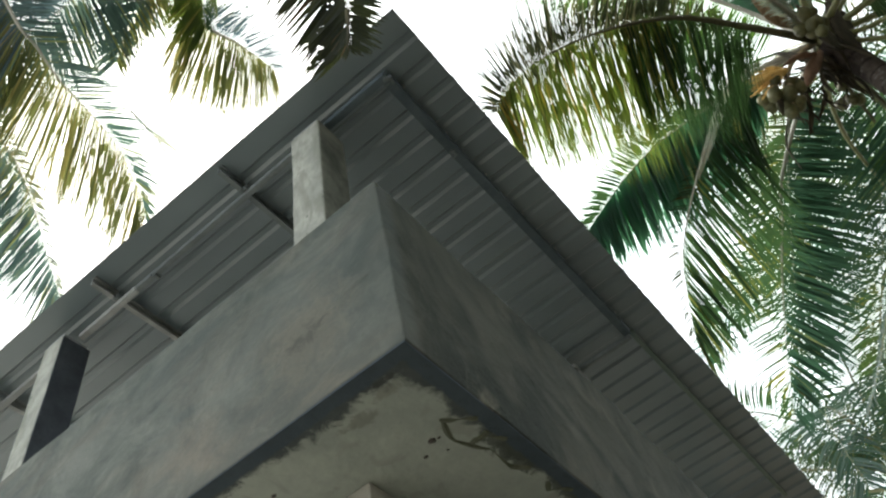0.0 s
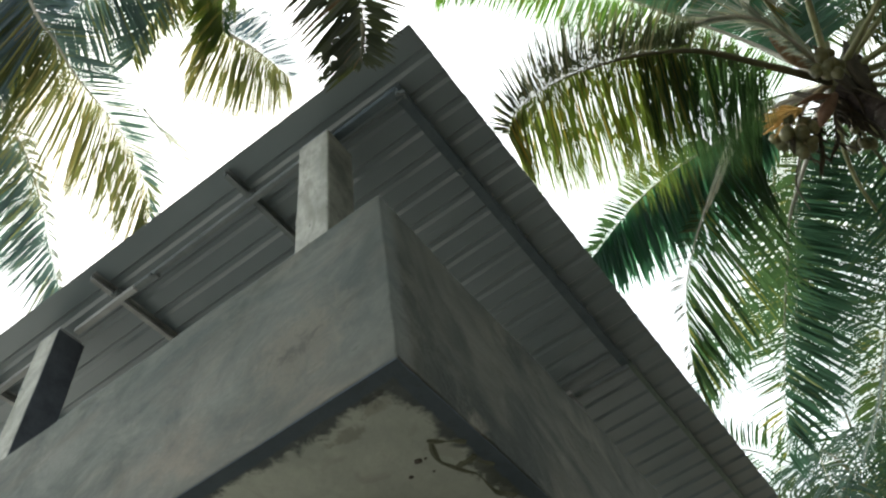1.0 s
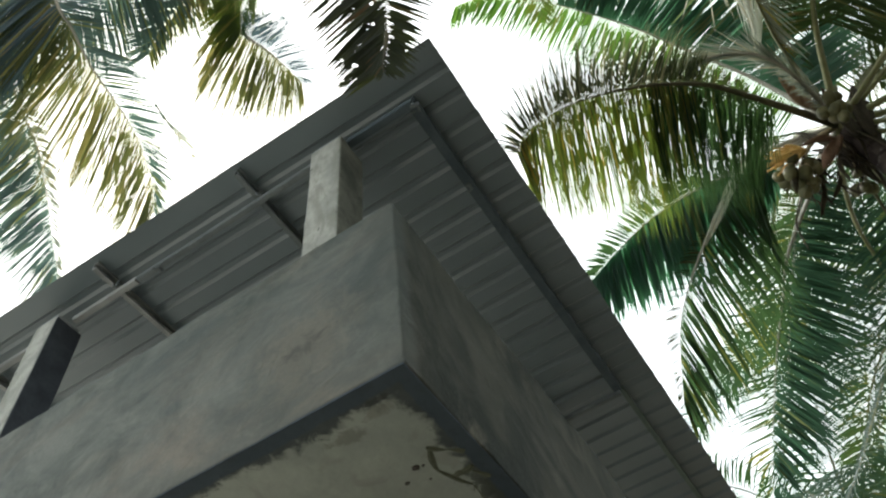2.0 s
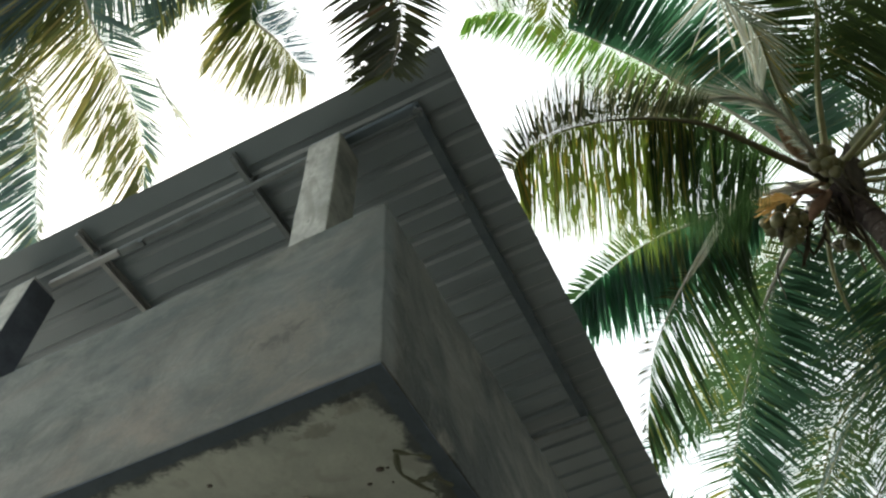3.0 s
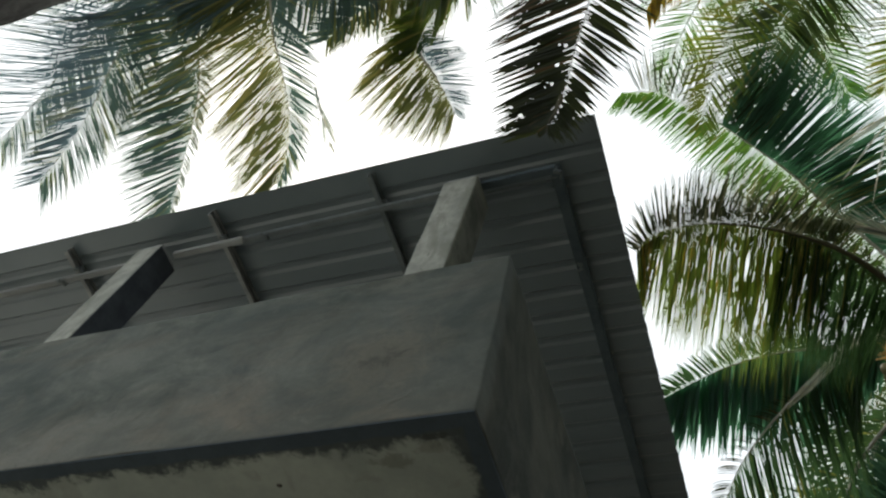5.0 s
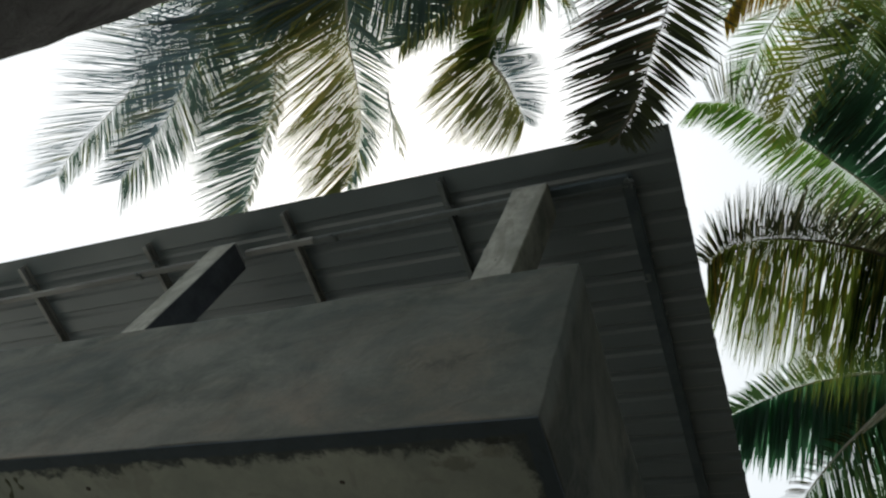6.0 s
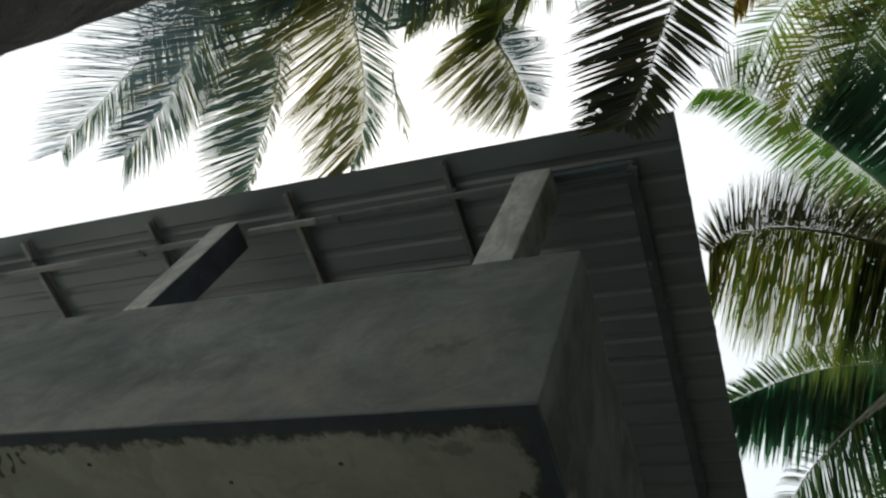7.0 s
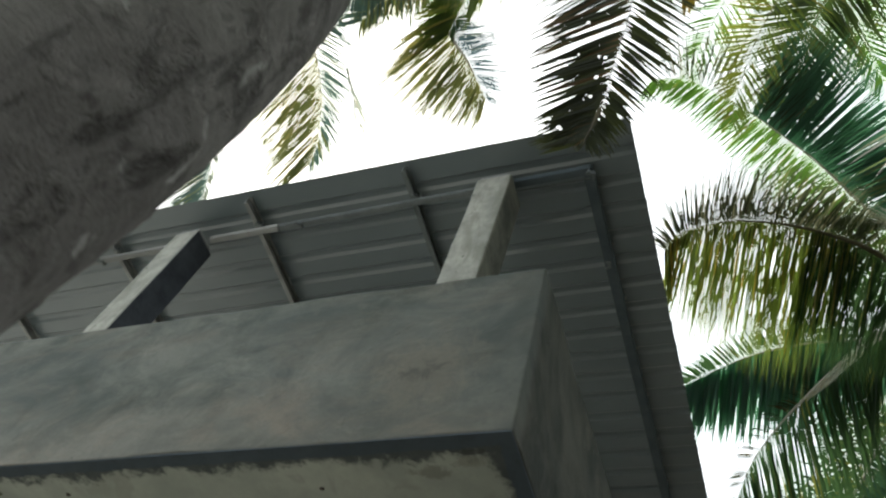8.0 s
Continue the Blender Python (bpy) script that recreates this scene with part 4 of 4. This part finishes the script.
    feather(palm, [crown, (-0.87, -0.6, 8.94), (-1.26, -0.49, 8.68), (-1.62, -0.41, 8.44), (-1.89, -0.35, 8.28), (-2.07, -0.26, 8.14)], RACHIS_DRY, [side((-0.96, -0.24, -0.15), LEAF_MIXED, 0.90, span=(0.15, 1), sweep=(75, 36), width=0.0167, tip=0.28, dense=5.85), side((0.45, 0.8, -0.39), LEAF_BRONZE, 0.66, span=(0.15, 1), sweep=(75, 36), width=0.0137, dense=5.43, tip=0.28)], seed=22, pairs=100)
    for k, (a, rise) in enumerate(((200, 40), (235, 55), (270, 35), (300, 50), (330, 60), (170, 20))):
        frond(palm, arch(crown, a, rise, 4.6, 32), LEAF, seed=30 + k)


def palm_fruiting():
    palm = thing("coconut_palm", (2.5, 3.4, 0), "fruiting coconut palm with arching fronds beside the house", "palm tree", "coconut palms")
    crown = (2.52, 3.4, 7.65)
    trunk(palm, [(2.5, 3.4, -0.1), (2.5, 3.38, 3.0), (2.52, 3.39, 5.39), (2.59, 3.45, 6.14), (2.6, 3.46, 6.63), (2.59, 3.44, 7.14), (2.54, 3.41, 7.5)], 0.125, 0.095, BARK_FAR,
          "brown ringed trunk", 0.02, 0.09, 0.14, 18)
    sheath(palm, crown, 5, 7)
    feather(palm, [crown, (2.02, 2.67, 7.42), (1.67, 2.16, 7.21), (1.38, 1.82, 6.98), (1.05, 1.56, 6.81), (0.72, 1.32, 6.55), (0.5, 1.14, 6.24), (0.36, 1.06, 6.04), (0.27, 1.08, 5.91)], RACHIS_DARK, [side((-0.33, 0.81, -0.48), LEAF_SHADE, 0.98, span=(0.22, 0.6), sweep=(94, 90), width=0.0136, tip=1.0, fall=2.5, dense=5.25, droop=0.2), side((-0.33, 0.81, -0.48), LEAF_OLIVE, 1.13, span=(0.48, 1), sweep=(92, 58), width=0.0130, tip=0.35, fall=2.5, dense=4.20, droop=0.2), side((0.35, -0.75, 0.56), LEAF_TIP, 0.50, span=(0.45, 1), sweep=(122, 60), width=0.0120, tip=0.4, fall=4, droop=0.12, dense=2.88), side((-0.33, 0.81, -0.48), LEAF_GOLD, 1.02, span=(0.5, 1), sweep=(92, 62), width=0.0115, tip=0.35, fall=2.5, dense=0.50, droop=0.22), side((0.35, -0.75, 0.56), LEAF_DARK, 0.24, span=(0.3, 1), sweep=(100, 66), width=0.0091, tip=0.5, fall=4, dense=2.47), side((-0.33, 0.81, -0.48), LEAF_DARK, 0.20, span=(0.3, 1), sweep=(96, 62), width=0.0091, tip=0.5, fall=4, dense=2.47)], seed=41, pairs=190, single=True, stem=0.035, label='large arching frond with hanging leaflets')
    feather(palm, [crown, (2.46, 3.11, 7.63), (2.23, 2.46, 7.39), (2.03, 2.18, 7.42), (1.72, 2.03, 7.45), (1.39, 1.97, 7.47), (1.14, 1.95, 7.45)], RACHIS_DRY, [side((0.3, -0.77, 0.56), LEAF_PALE, 0.46, span=(0.05, 1), sweep=(15, 5), width=0.0133, tip=0.5, miss=0.1, dense=3.20), side((-0.3, 0.77, -0.56), LEAF_PALE, 0.37, span=(0.05, 0.9), sweep=(22, 8), width=0.0117, tip=0.5, miss=0.1, dense=3.00), side((-0.3, 0.77, -0.56), LEAF_PALE, 0.49, span=(0.02, 0.9), sweep=(26, 10), width=0.0156, tip=0.5)], seed=52, pairs=45, label='dry grey frond lying over another')
    feather(palm, [crown, (2.49, 3.15, 7.72), (2.3, 2.33, 7.57), (2.23, 1.75, 7.45), (2.13, 1.42, 7.4), (2.03, 1.25, 7.39), (2.08, 1.15, 7.42)], RACHIS, [side((-0.98, -0.08, -0.17), LEAF_GREY, 0.72, span=(0.62, 1), sweep=(158, 146), width=0.0176, tip=0.8, dense=2.6, droop=0.1), side((0.86, 0.49, -0.13), LEAF_PALE, 0.62, span=(0.5, 0.98), sweep=(166, 156), width=0.0172, tip=0.8, dense=1.6, droop=0.12), side((0.94, 0.35, -0.02), LEAF_GOLD, 0.4, span=(0.45, 0.8), sweep=(168, 160), width=0.014, tip=0.8, dense=1.2)], seed=47, pairs=42, label='broken grey frond with hanging dry leaflets')
    feather(palm, [crown, (1.73, 3.42, 7.8), (1.2, 3.31, 7.7), (0.86, 3.21, 7.53), (0.59, 3.16, 7.38), (0.31, 3.13, 7.19), (0.09, 3.13, 7.05), (-0.06, 3.11, 6.91)], RACHIS_DRY, [side((-0.02, 0.84, -0.54), LEAF_TEAL, 0.92, span=(0.2, 1), sweep=(76, 42), width=0.0374, tip=0.28, fall=3, dense=3.4, droop=0.1), side((0.02, -0.84, 0.54), LEAF_SHADE, 0.32, span=(0.4, 1), sweep=(76, 36), width=0.0172, tip=0.28, dense=2)], seed=44, pairs=110, label='broad teal-green frond')
    feather(palm, [crown, (1.93, 3.32, 7.72), (1.65, 3.31, 7.64), (1.33, 3.42, 7.47), (1.04, 3.55, 7.26), (0.79, 3.65, 7.04), (0.56, 3.77, 6.79), (0.39, 3.91, 6.5), (0.24, 4.06, 6.17)], RACHIS_DRY, [side((0.51, 0.77, -0.38), LEAF_SHADE, 1.42, span=(0.2, 1), sweep=(62, 16), width=0.0199, tip=0.28, fall=2.5, droop=0.08, dense=1.79), side((-0.96, -0.27, -0.04), LEAF_DARK, 0.24, span=(0.5, 1), sweep=(70, 36), width=0.0094, miss=0.45, droop=0.5, dense=2, tip=0.28)], seed=43, pairs=130, label='dark frond with long spaced leaflets')
    feather(palm, [(2.01, 3.16, 7.57), (1.7, 3.13, 7.52), (1.47, 3.21, 7.37), (1.24, 3.33, 7.23), (1.06, 3.41, 7.11)], RACHIS_DRY, [side((-0.6, -0.73, 0.33), LEAF_GREY, 0.12, span=(0.02, 1), sweep=(30, 12), width=0.0098, tip=0.42, dense=2), side((0.6, 0.73, -0.33), LEAF_GREY, 0.13, span=(0.02, 1), sweep=(30, 12), width=0.0098, tip=0.42, dense=2), side((0.32, 0.83, -0.46), LEAF_GREY, 0.12, span=(0.02, 1), sweep=(30, 12), width=0.0076, tip=0.42, dense=2)], seed=51, pairs=40, stem=0.014, label='frond stump with short silvery leaflets')
    feather(palm, [crown, (2.33, 3.76, 7.4), (2.26, 4.1, 7.26), (2.26, 4.39, 7.11), (2.28, 4.61, 7.03), (2.3, 5.08, 6.81), (2.29, 5.44, 6.5), (2.3, 5.76, 6.23)], RACHIS, [side((-0.98, -0.01, -0.21), LEAF_SHADE, 0.83, span=(0.42, 1), sweep=(82, 36), width=0.0172, tip=0.28, dense=0.87, miss=0.12), side((0.9, 0.43, -0.08), LEAF_SHADE, 1.06, span=(0.42, 1), sweep=(82, 36), width=0.0226, tip=0.28, dense=1.48, miss=0.12)], seed=54, pairs=110, label='frond hanging from a bare stem')
    feather(palm, [crown, (2.2, 3.06, 8.46), (1.81, 2.64, 8.89), (1.51, 2.27, 9.11), (1.23, 1.95, 9.16), (0.98, 1.67, 9.18), (0.72, 1.42, 9.17), (0.46, 1.2, 9.13), (0.17, 1.1, 9.05)], RACHIS_DRY, [side((0.76, -0.46, 0.46), LEAF_TEAL, 1.18, span=(0.1, 0.74), sweep=(112, 84), width=0.0233, tip=0.9, fall=2, dense=6.30, droop=0.05), side((-0.69, 0.53, -0.49), LEAF, 0.80, span=(0.1, 1), sweep=(92, 48), width=0.0170, tip=0.35, dense=3.15, fall=2), side((0.76, -0.46, 0.46), LEAF_TIP, 0.85, span=(0.66, 0.96), sweep=(100, 62), width=0.0112, tip=0.45, fall=2, dense=3.2, miss=0.15, droop=0.05)], seed=42, pairs=120, label='arching frond, teal above and bright green below')
    feather(palm, [crown, (1.75, 4.49, 7.74), (1.43, 4.82, 7.45), (1.23, 4.94, 7.2), (1.02, 5.08, 6.91), (0.82, 5.2, 6.6), (0.64, 5.3, 6.29), (0.49, 5.38, 6.0)], RACHIS_DRY, [side((0.8, 0.59, -0.13), LEAF_DEEPTEAL, 1.00, span=(0.2, 1), sweep=(86, 36), width=0.0265, tip=0.28, dense=2.11, miss=0.12), side((-0.92, -0.4, -0.03), LEAF_SHADE, 0.71, span=(0.25, 1), sweep=(80, 36), width=0.0203, tip=0.28, dense=1.24, miss=0.12)], seed=45, pairs=100, label='hanging teal-green frond')
    feather(palm, [crown, (2.6, 3.03, 7.77), (2.69, 2.61, 7.9), (2.86, 1.91, 8.0), (2.9, 1.18, 8.08), (2.82, 0.62, 8.07)], RACHIS, [side((-0.98, -0.17, -0.1), LEAF_DEEP, 0.89, span=(0.3, 1), sweep=(80, 36), width=0.0172, tip=0.28, dense=3.30), side((0.85, 0.51, -0.14), LEAF_DEEP, 0.94, span=(0.3, 1), sweep=(80, 36), width=0.0172, tip=0.28, dense=3.30)], seed=53, pairs=110, stem=0.04)
    feather(palm, [crown, (2.89, 3.02, 7.56), (3.24, 2.61, 7.46), (3.63, 2.06, 7.25), (3.92, 1.66, 6.94), (4.1, 1.49, 6.67)], RACHIS, [side((-0.45, -0.79, 0.41), LEAF_DEEP, 1.06, span=(0.28, 1), sweep=(85, 36), width=0.0172, tip=0.28, dense=3.30), side((0.45, 0.79, -0.41), LEAF_DEEP, 1.00, span=(0.28, 1), sweep=(85, 36), width=0.0172, tip=0.28, dense=3.30)], seed=48, pairs=110, stem=0.04)
    feather(palm, [crown, (2.78, 3.35, 7.35), (3.03, 3.23, 7.09), (3.37, 3.12, 6.61), (3.62, 3.12, 6.03)], RACHIS, [side((0.3, -0.77, 0.56), LEAF_DEEP, 0.94, span=(0.35, 1), sweep=(85, 36), width=0.0172, tip=0.28, dense=2.20), side((-0.3, 0.77, -0.56), LEAF_SHADE, 1.00, span=(0.35, 1), sweep=(85, 36), width=0.0172, tip=0.28, dense=2.20)], seed=49, pairs=100, stem=0.035)
    feather(palm, [crown, (2.75, 3.42, 7.3), (2.97, 3.4, 6.96), (3.16, 3.48, 6.38), (3.3, 3.69, 5.77)], RACHIS, [side((0.3, -0.77, 0.56), LEAF_SHADE, 0.94, span=(0.35, 1), sweep=(85, 36), width=0.0226, tip=0.28, dense=0.87, miss=0.12), side((-0.56, 0.64, -0.53), LEAF_SHADE, 1.06, span=(0.3, 1), sweep=(85, 36), width=0.0226, tip=0.28, dense=0.87, miss=0.12)], seed=55, pairs=100, stem=0.035)
    feather(palm, [crown, (2.68, 4.11, 7.41), (2.76, 4.56, 7.08), (2.75, 5.05, 6.69), (2.63, 5.53, 6.27)], RACHIS_DARK, [side((-0.96, -0.27, -0.04), LEAF_DEEPTEAL, 1.12, span=(0.25, 1), sweep=(85, 36), width=0.0242, tip=0.28, dense=0.87, miss=0.12), side((0.9, 0.43, -0.08), LEAF_SHADE, 0.94, span=(0.25, 1), sweep=(85, 36), width=0.0226, tip=0.28, dense=0.87, miss=0.12)], seed=46, pairs=110, stem=0.03)
    feather(palm, [crown, (2.08, 4.15, 7.94), (1.7, 4.74, 7.74), (1.39, 5.18, 7.47), (1.1, 5.6, 7.17), (0.84, 5.91, 6.77)], RACHIS_DRY, [side((0.7, 0.66, -0.27), LEAF_DEEPTEAL, 1.24, span=(0.2, 1), sweep=(80, 36), width=0.0242, tip=0.28, dense=1.69, miss=0.12), side((-0.96, 0.07, -0.26), LEAF_SHADE, 0.71, span=(0.3, 1), sweep=(70, 36), width=0.0187, tip=0.28, miss=0.12, dense=1.24)], seed=56, pairs=110, stem=0.03, label='dense frond hanging behind the others')
    for k, (a, rise, sag) in enumerate(((10, 45, 28), (-25, 60, 30), (75, 35, 30), (110, 55, 32), (25, 10, 25), (0, 0, 22), (-12, 18, 25))):
        frond(palm, arch(crown, a, rise, 4.2, sag), (LEAF_DEEP, LEAF_DEEP, LEAF_SHADE)[k % 3], length=0.9, seed=60 + k, bare=0.12, stem=0.04, miss=0.1)
    bunch(palm, crown, (2.43, 2.94, 7.33), 9, 0.054, 4, 0.09)
    bunch(palm, crown, (1.97, 3.28, 7.18), 15, 0.057, 3, 0.14)
    bunch(palm, crown, (2.42, 3.66, 7.2), 5, 0.055, 5, 0.1)
    netting = plain_material("tan_leaf_netting", (0.2, 0.12, 0.07), (0.4, 0.27, 0.17), 24, 0.95, 0.8, 0.02)
    husk(palm, [(2.4, 3.1, 7.58), (2.3, 2.9, 7.62), (2.22, 2.66, 7.64)], 0.06, netting, "tan woven leaf netting", "leaf_netting")
    husk(palm, [(2.34, 3.16, 7.2), (2.2, 3.06, 7.18), (2.06, 3.03, 7.16)], 0.055, SPATHE, "dry russet spathe")
    husk(palm, [(2.4, 3.2, 7.25), (2.24, 3.16, 7.08), (2.12, 3.2, 6.98)], 0.05, SPATHE, "dry russet spathe")
    drop = random.Random(12)
    for k in range(40):
        a = Vector((2.3, 3.35, 7.3)) + Vector((drop.uniform(-0.4, 0.3), drop.uniform(-0.2, 0.3), drop.uniform(-0.12, 0.12)))
        b = a + Vector((drop.uniform(-0.22, 0.16), drop.uniform(0.0, 0.25), -drop.uniform(0.12, 0.4)))
        husk(palm, [a, a.lerp(b, 0.5) + Vector((drop.uniform(-0.08, 0.08), 0, 0.03)), b], drop.uniform(0.012, 0.03), FIBRE, "", "dead_stalk")
    rng = random.Random(8)
    for k in range(46):
        a = Vector((2.1, 3.12, 7.2))
        tip = a + Vector((rng.uniform(-0.34, -0.08), rng.uniform(-0.1, 0.08), rng.uniform(-0.08, 0.14)))
        part("flower_stalk", tube(smooth_line([a, a.lerp(tip, 0.5) + Vector((0, 0, 0.02)), tip], 6), lambda u: 0.013 - 0.006 * u, 5), FLOWER, palm, "", True)
    part("dead_leaf_stem", tube(smooth_line([(2.5, 3.5, 7.5), (2.48, 3.66, 7.42), (2.49, 3.84, 7.33), (2.5, 4.12, 7.17)], 20), lambda u: 0.03 - 0.018 * u, 7), RACHIS_DARK, palm, "bare hanging leaf stem", True)


def palm_tall():
    palm = thing("coconut_palm", (5.2, -1.0, 0), "tall coconut palm whose crown stands over the others", "palm tree", "coconut palms")
    crown = (2.1, 0.3, 12.4)
    trunk(palm, [(5.2, -1.0, -0.1), (4.9, -0.9, 4), (3.8, -0.4, 8.5), (2.2, 0.25, 12.2)], 0.16, 0.11, BARK_FAR, "brown ringed trunk", 0.03, 0.11, 0.1, 14)
    sheath(palm, crown, 6)
    feather(palm, [crown, (1.64, 0.33, 9.59), (1.38, 0.69, 9.43), (1.09, 1.0, 9.15), (0.89, 1.35, 8.94), (0.8, 1.55, 8.76)], RACHIS, [side((-0.91, -0.01, -0.41), LEAF_YELLOW, 0.67, span=(0.25, 1), sweep=(82, 36), width=0.0226, tip=0.28, dense=1.80), side((0.8, 0.6, 0.09), LEAF_OLIVE, 0.70, span=(0.25, 1), sweep=(82, 36), width=0.0203, tip=0.28, dense=1.70)], seed=81, pairs=90)
    feather(palm, [crown, (1.74, 0.02, 9.23), (1.35, 0.08, 9.16), (0.99, 0.11, 9.07), (0.71, 0.2, 8.96), (0.54, 0.36, 8.82)], RACHIS, [side((0.12, 0.92, -0.37), LEAF_GOLD, 0.73, span=(0.2, 1), sweep=(85, 36), width=0.0226, tip=0.28, dense=4.08), side((-0.12, -0.92, 0.37), LEAF, 0.59, span=(0.2, 1), sweep=(85, 36), width=0.0187, dense=1.20, tip=0.28)], seed=83, pairs=80)
    feather(palm, [crown, (2.19, 0.57, 10.08), (1.76, 1.05, 9.92), (1.49, 1.53, 9.69), (1.31, 2.01, 9.41)], RACHIS, [side((-0.92, -0.1, -0.38), LEAF_DEEP, 1.06, span=(0.2, 1), sweep=(80, 36), width=0.0226, tip=0.28, dense=3.64), side((0.86, 0.48, 0.17), LEAF_DEEP, 1.06, span=(0.2, 1), sweep=(80, 36), width=0.0226, tip=0.28, dense=3.64)], seed=84, pairs=90)
    feather(palm, [crown, (3.45, 1.12, 10.75), (3.16, 1.4, 10.53), (2.85, 1.72, 10.29), (2.58, 2.05, 10.01)], RACHIS, [side((-0.92, -0.38, -0.07), LEAF_OLIVE, 0.85, span=(0.2, 1), sweep=(80, 36), width=0.0200, tip=0.28, dense=2.6), side((0.73, 0.66, -0.14), LEAF_YELLOW, 0.85, span=(0.2, 1), sweep=(80, 36), width=0.0190, tip=0.28, dense=2.4)], seed=85, pairs=80)
    feather(palm, [crown, (1.46, 0.46, 10.61), (0.98, 0.89, 10.54), (0.64, 1.3, 10.33), (0.43, 1.59, 10.23)], RACHIS, [side((-0.91, -0.01, -0.41), LEAF, 0.57, span=(0.2, 1), sweep=(75, 36), width=0.0187, tip=0.28, miss=0.2, dense=2), side((0.77, 0.63, 0.07), LEAF, 0.75, span=(0.2, 1), sweep=(75, 36), width=0.0187, tip=0.28, miss=0.1, dense=1.96)], seed=82, pairs=80)
    for k, (a, rise) in enumerate(((-20, 40), (-70, 55), (-120, 40), (10, 20), (-160, 60), (75, 70))):
        frond(palm, arch(crown, a, rise, 4.4, 32), LEAF, seed=90 + k)


def palm_behind(at, crown, seed, n, more=()):
    palm = thing("coconut_palm", at, "dense coconut palm, behind the house or added unseen to block light", "palm tree", "coconut palms")
    top = Vector(crown)
    base = Vector(at)
    trunk(palm, [base - Vector((0, 0, 0.1)), base.lerp(top, 0.35) + Vector((0.2, 0.1, 0)), base.lerp(top, 0.7) + Vector((0.2, 0, 0)), top - Vector((0, 0, 0.1))], 0.16, 0.12, BARK_FAR, "brown ringed trunk", 0.04, 0.11, 0.1, 12)
    sheath(palm, crown, seed)
    rng = random.Random(seed)
    for k, points in enumerate(more):
        frond(palm, [crown, *points], (LEAF_DEEPTEAL, LEAF_DEEP)[k % 2], length=1.0, pairs=90, seed=seed * 100 + k, width=0.024, miss=0.15)
    for k in range(n):
        frond(palm, arch(crown, 360 * k / n * 2.618 + rng.uniform(-12, 12), 75 - 80 * k / n, rng.uniform(4.2, 5.0), rng.uniform(24, 34)), (LEAF_DEEP, LEAF_DEEPTEAL, LEAF_SHADE)[k % 3], length=1.0, pairs=100, width=0.028, seed=seed * 10 + k)


def leafy_tree(at, middle, radius, seed):
    """A broad-leaved tree: trunk, limbs and a crown of many small leaves."""
    tree = thing("broadleaf_tree", at, "dark leafy tree, behind the palms or added unseen to block light", "tree")
    base, middle = Vector(at), Vector(middle)
    rng = random.Random(seed)
    part("trunk", tube(smooth_line([base - Vector((0, 0, 0.1)), base.lerp(middle, 0.5) + Vector((0.2, 0.1, 0)), middle], 24), lambda u: 0.2 - 0.14 * u, 10, 0.2), BARK_FAR, tree, "", True)
    blades = []
    for k in range(34):
        way = Vector((rng.gauss(0, 1), rng.gauss(0, 1), rng.gauss(0.2, 0.8))).normalized()
        end = middle + way * radius * rng.uniform(0.55, 1.0)
        start = base.lerp(middle, rng.uniform(0.6, 1.0))
        part("limb", tube(smooth_line([start, start.lerp(end, 0.5) + Vector((0, 0, 0.25)), end], 10), lambda u: 0.045 - 0.038 * u, 6), BARK_FAR, tree, "", True)
        for j in range(95):
            p = start.lerp(end, rng.uniform(0.45, 1.05)) + 0.42 * Vector((rng.gauss(0, 1), rng.gauss(0, 1), rng.gauss(0, 0.8)))
            d = Vector((rng.gauss(0, 1), rng.gauss(0, 1), rng.gauss(-0.5, 0.6))).normalized()
            blades.append(leaflet_points(p, d, d.orthogonal(), rng.uniform(0.12, 0.2), rng.uniform(0.05, 0.08), 0.2, 0.25, rng))
    tagged(part("foliage", blade_mesh("foliage", blades, LEAF_DEEP), None, tree), kind="stuff")


palm_overhead()
palm_fruiting()
palm_tall()
palm_behind((4.4, 9.2, 0), (3.4, 8.8, 10.2), 7, 12, [
    [(2.4, 8.0, 8.8), (1.27, 7.5, 7.2), (0.75, 7.5, 6.8)],
    [(3.33, 7.0, 9.9), (3.11, 6.6, 8.9), (2.76, 6.97, 8.11), (2.3, 7.49, 7.4)]])
palm_behind((1.3, 11.2, 0), (1.0, 10.8, 7.7), 8, 20)
# The next four palms are out of view, added to block sky light.
palm_behind((4.5, -6.0, 0), (4.0, -5.6, 8.2), 21, 18)
palm_behind((2.4, -8.5, 0), (2.6, -7.8, 9.0), 22, 18)
palm_behind((8.0, -2.0, 0), (7.2, -1.8, 9.0), 24, 18)
palm_behind((8.6, 4.0, 0), (7.6, 4.0, 9.6), 25, 18)
leafy_tree((6.2, 8.6, 0), (5.5, 8.0, 9.0), 1.8, 9)
# Four unseen trees, added to cut light from the right and front.
leafy_tree((5.2, -1.0, 0), (4.9, -0.9, 4.3), 2.1, 10)
leafy_tree((4.7, -4.0, 0), (4.6, -3.8, 4.2), 2.2, 11)
leafy_tree((6.9, 2.6, 0), (6.7, 2.6, 4.6), 2.2, 12)
leafy_tree((1.6, -6.6, 0), (1.6, -6.4, 4.4), 2.5, 13)
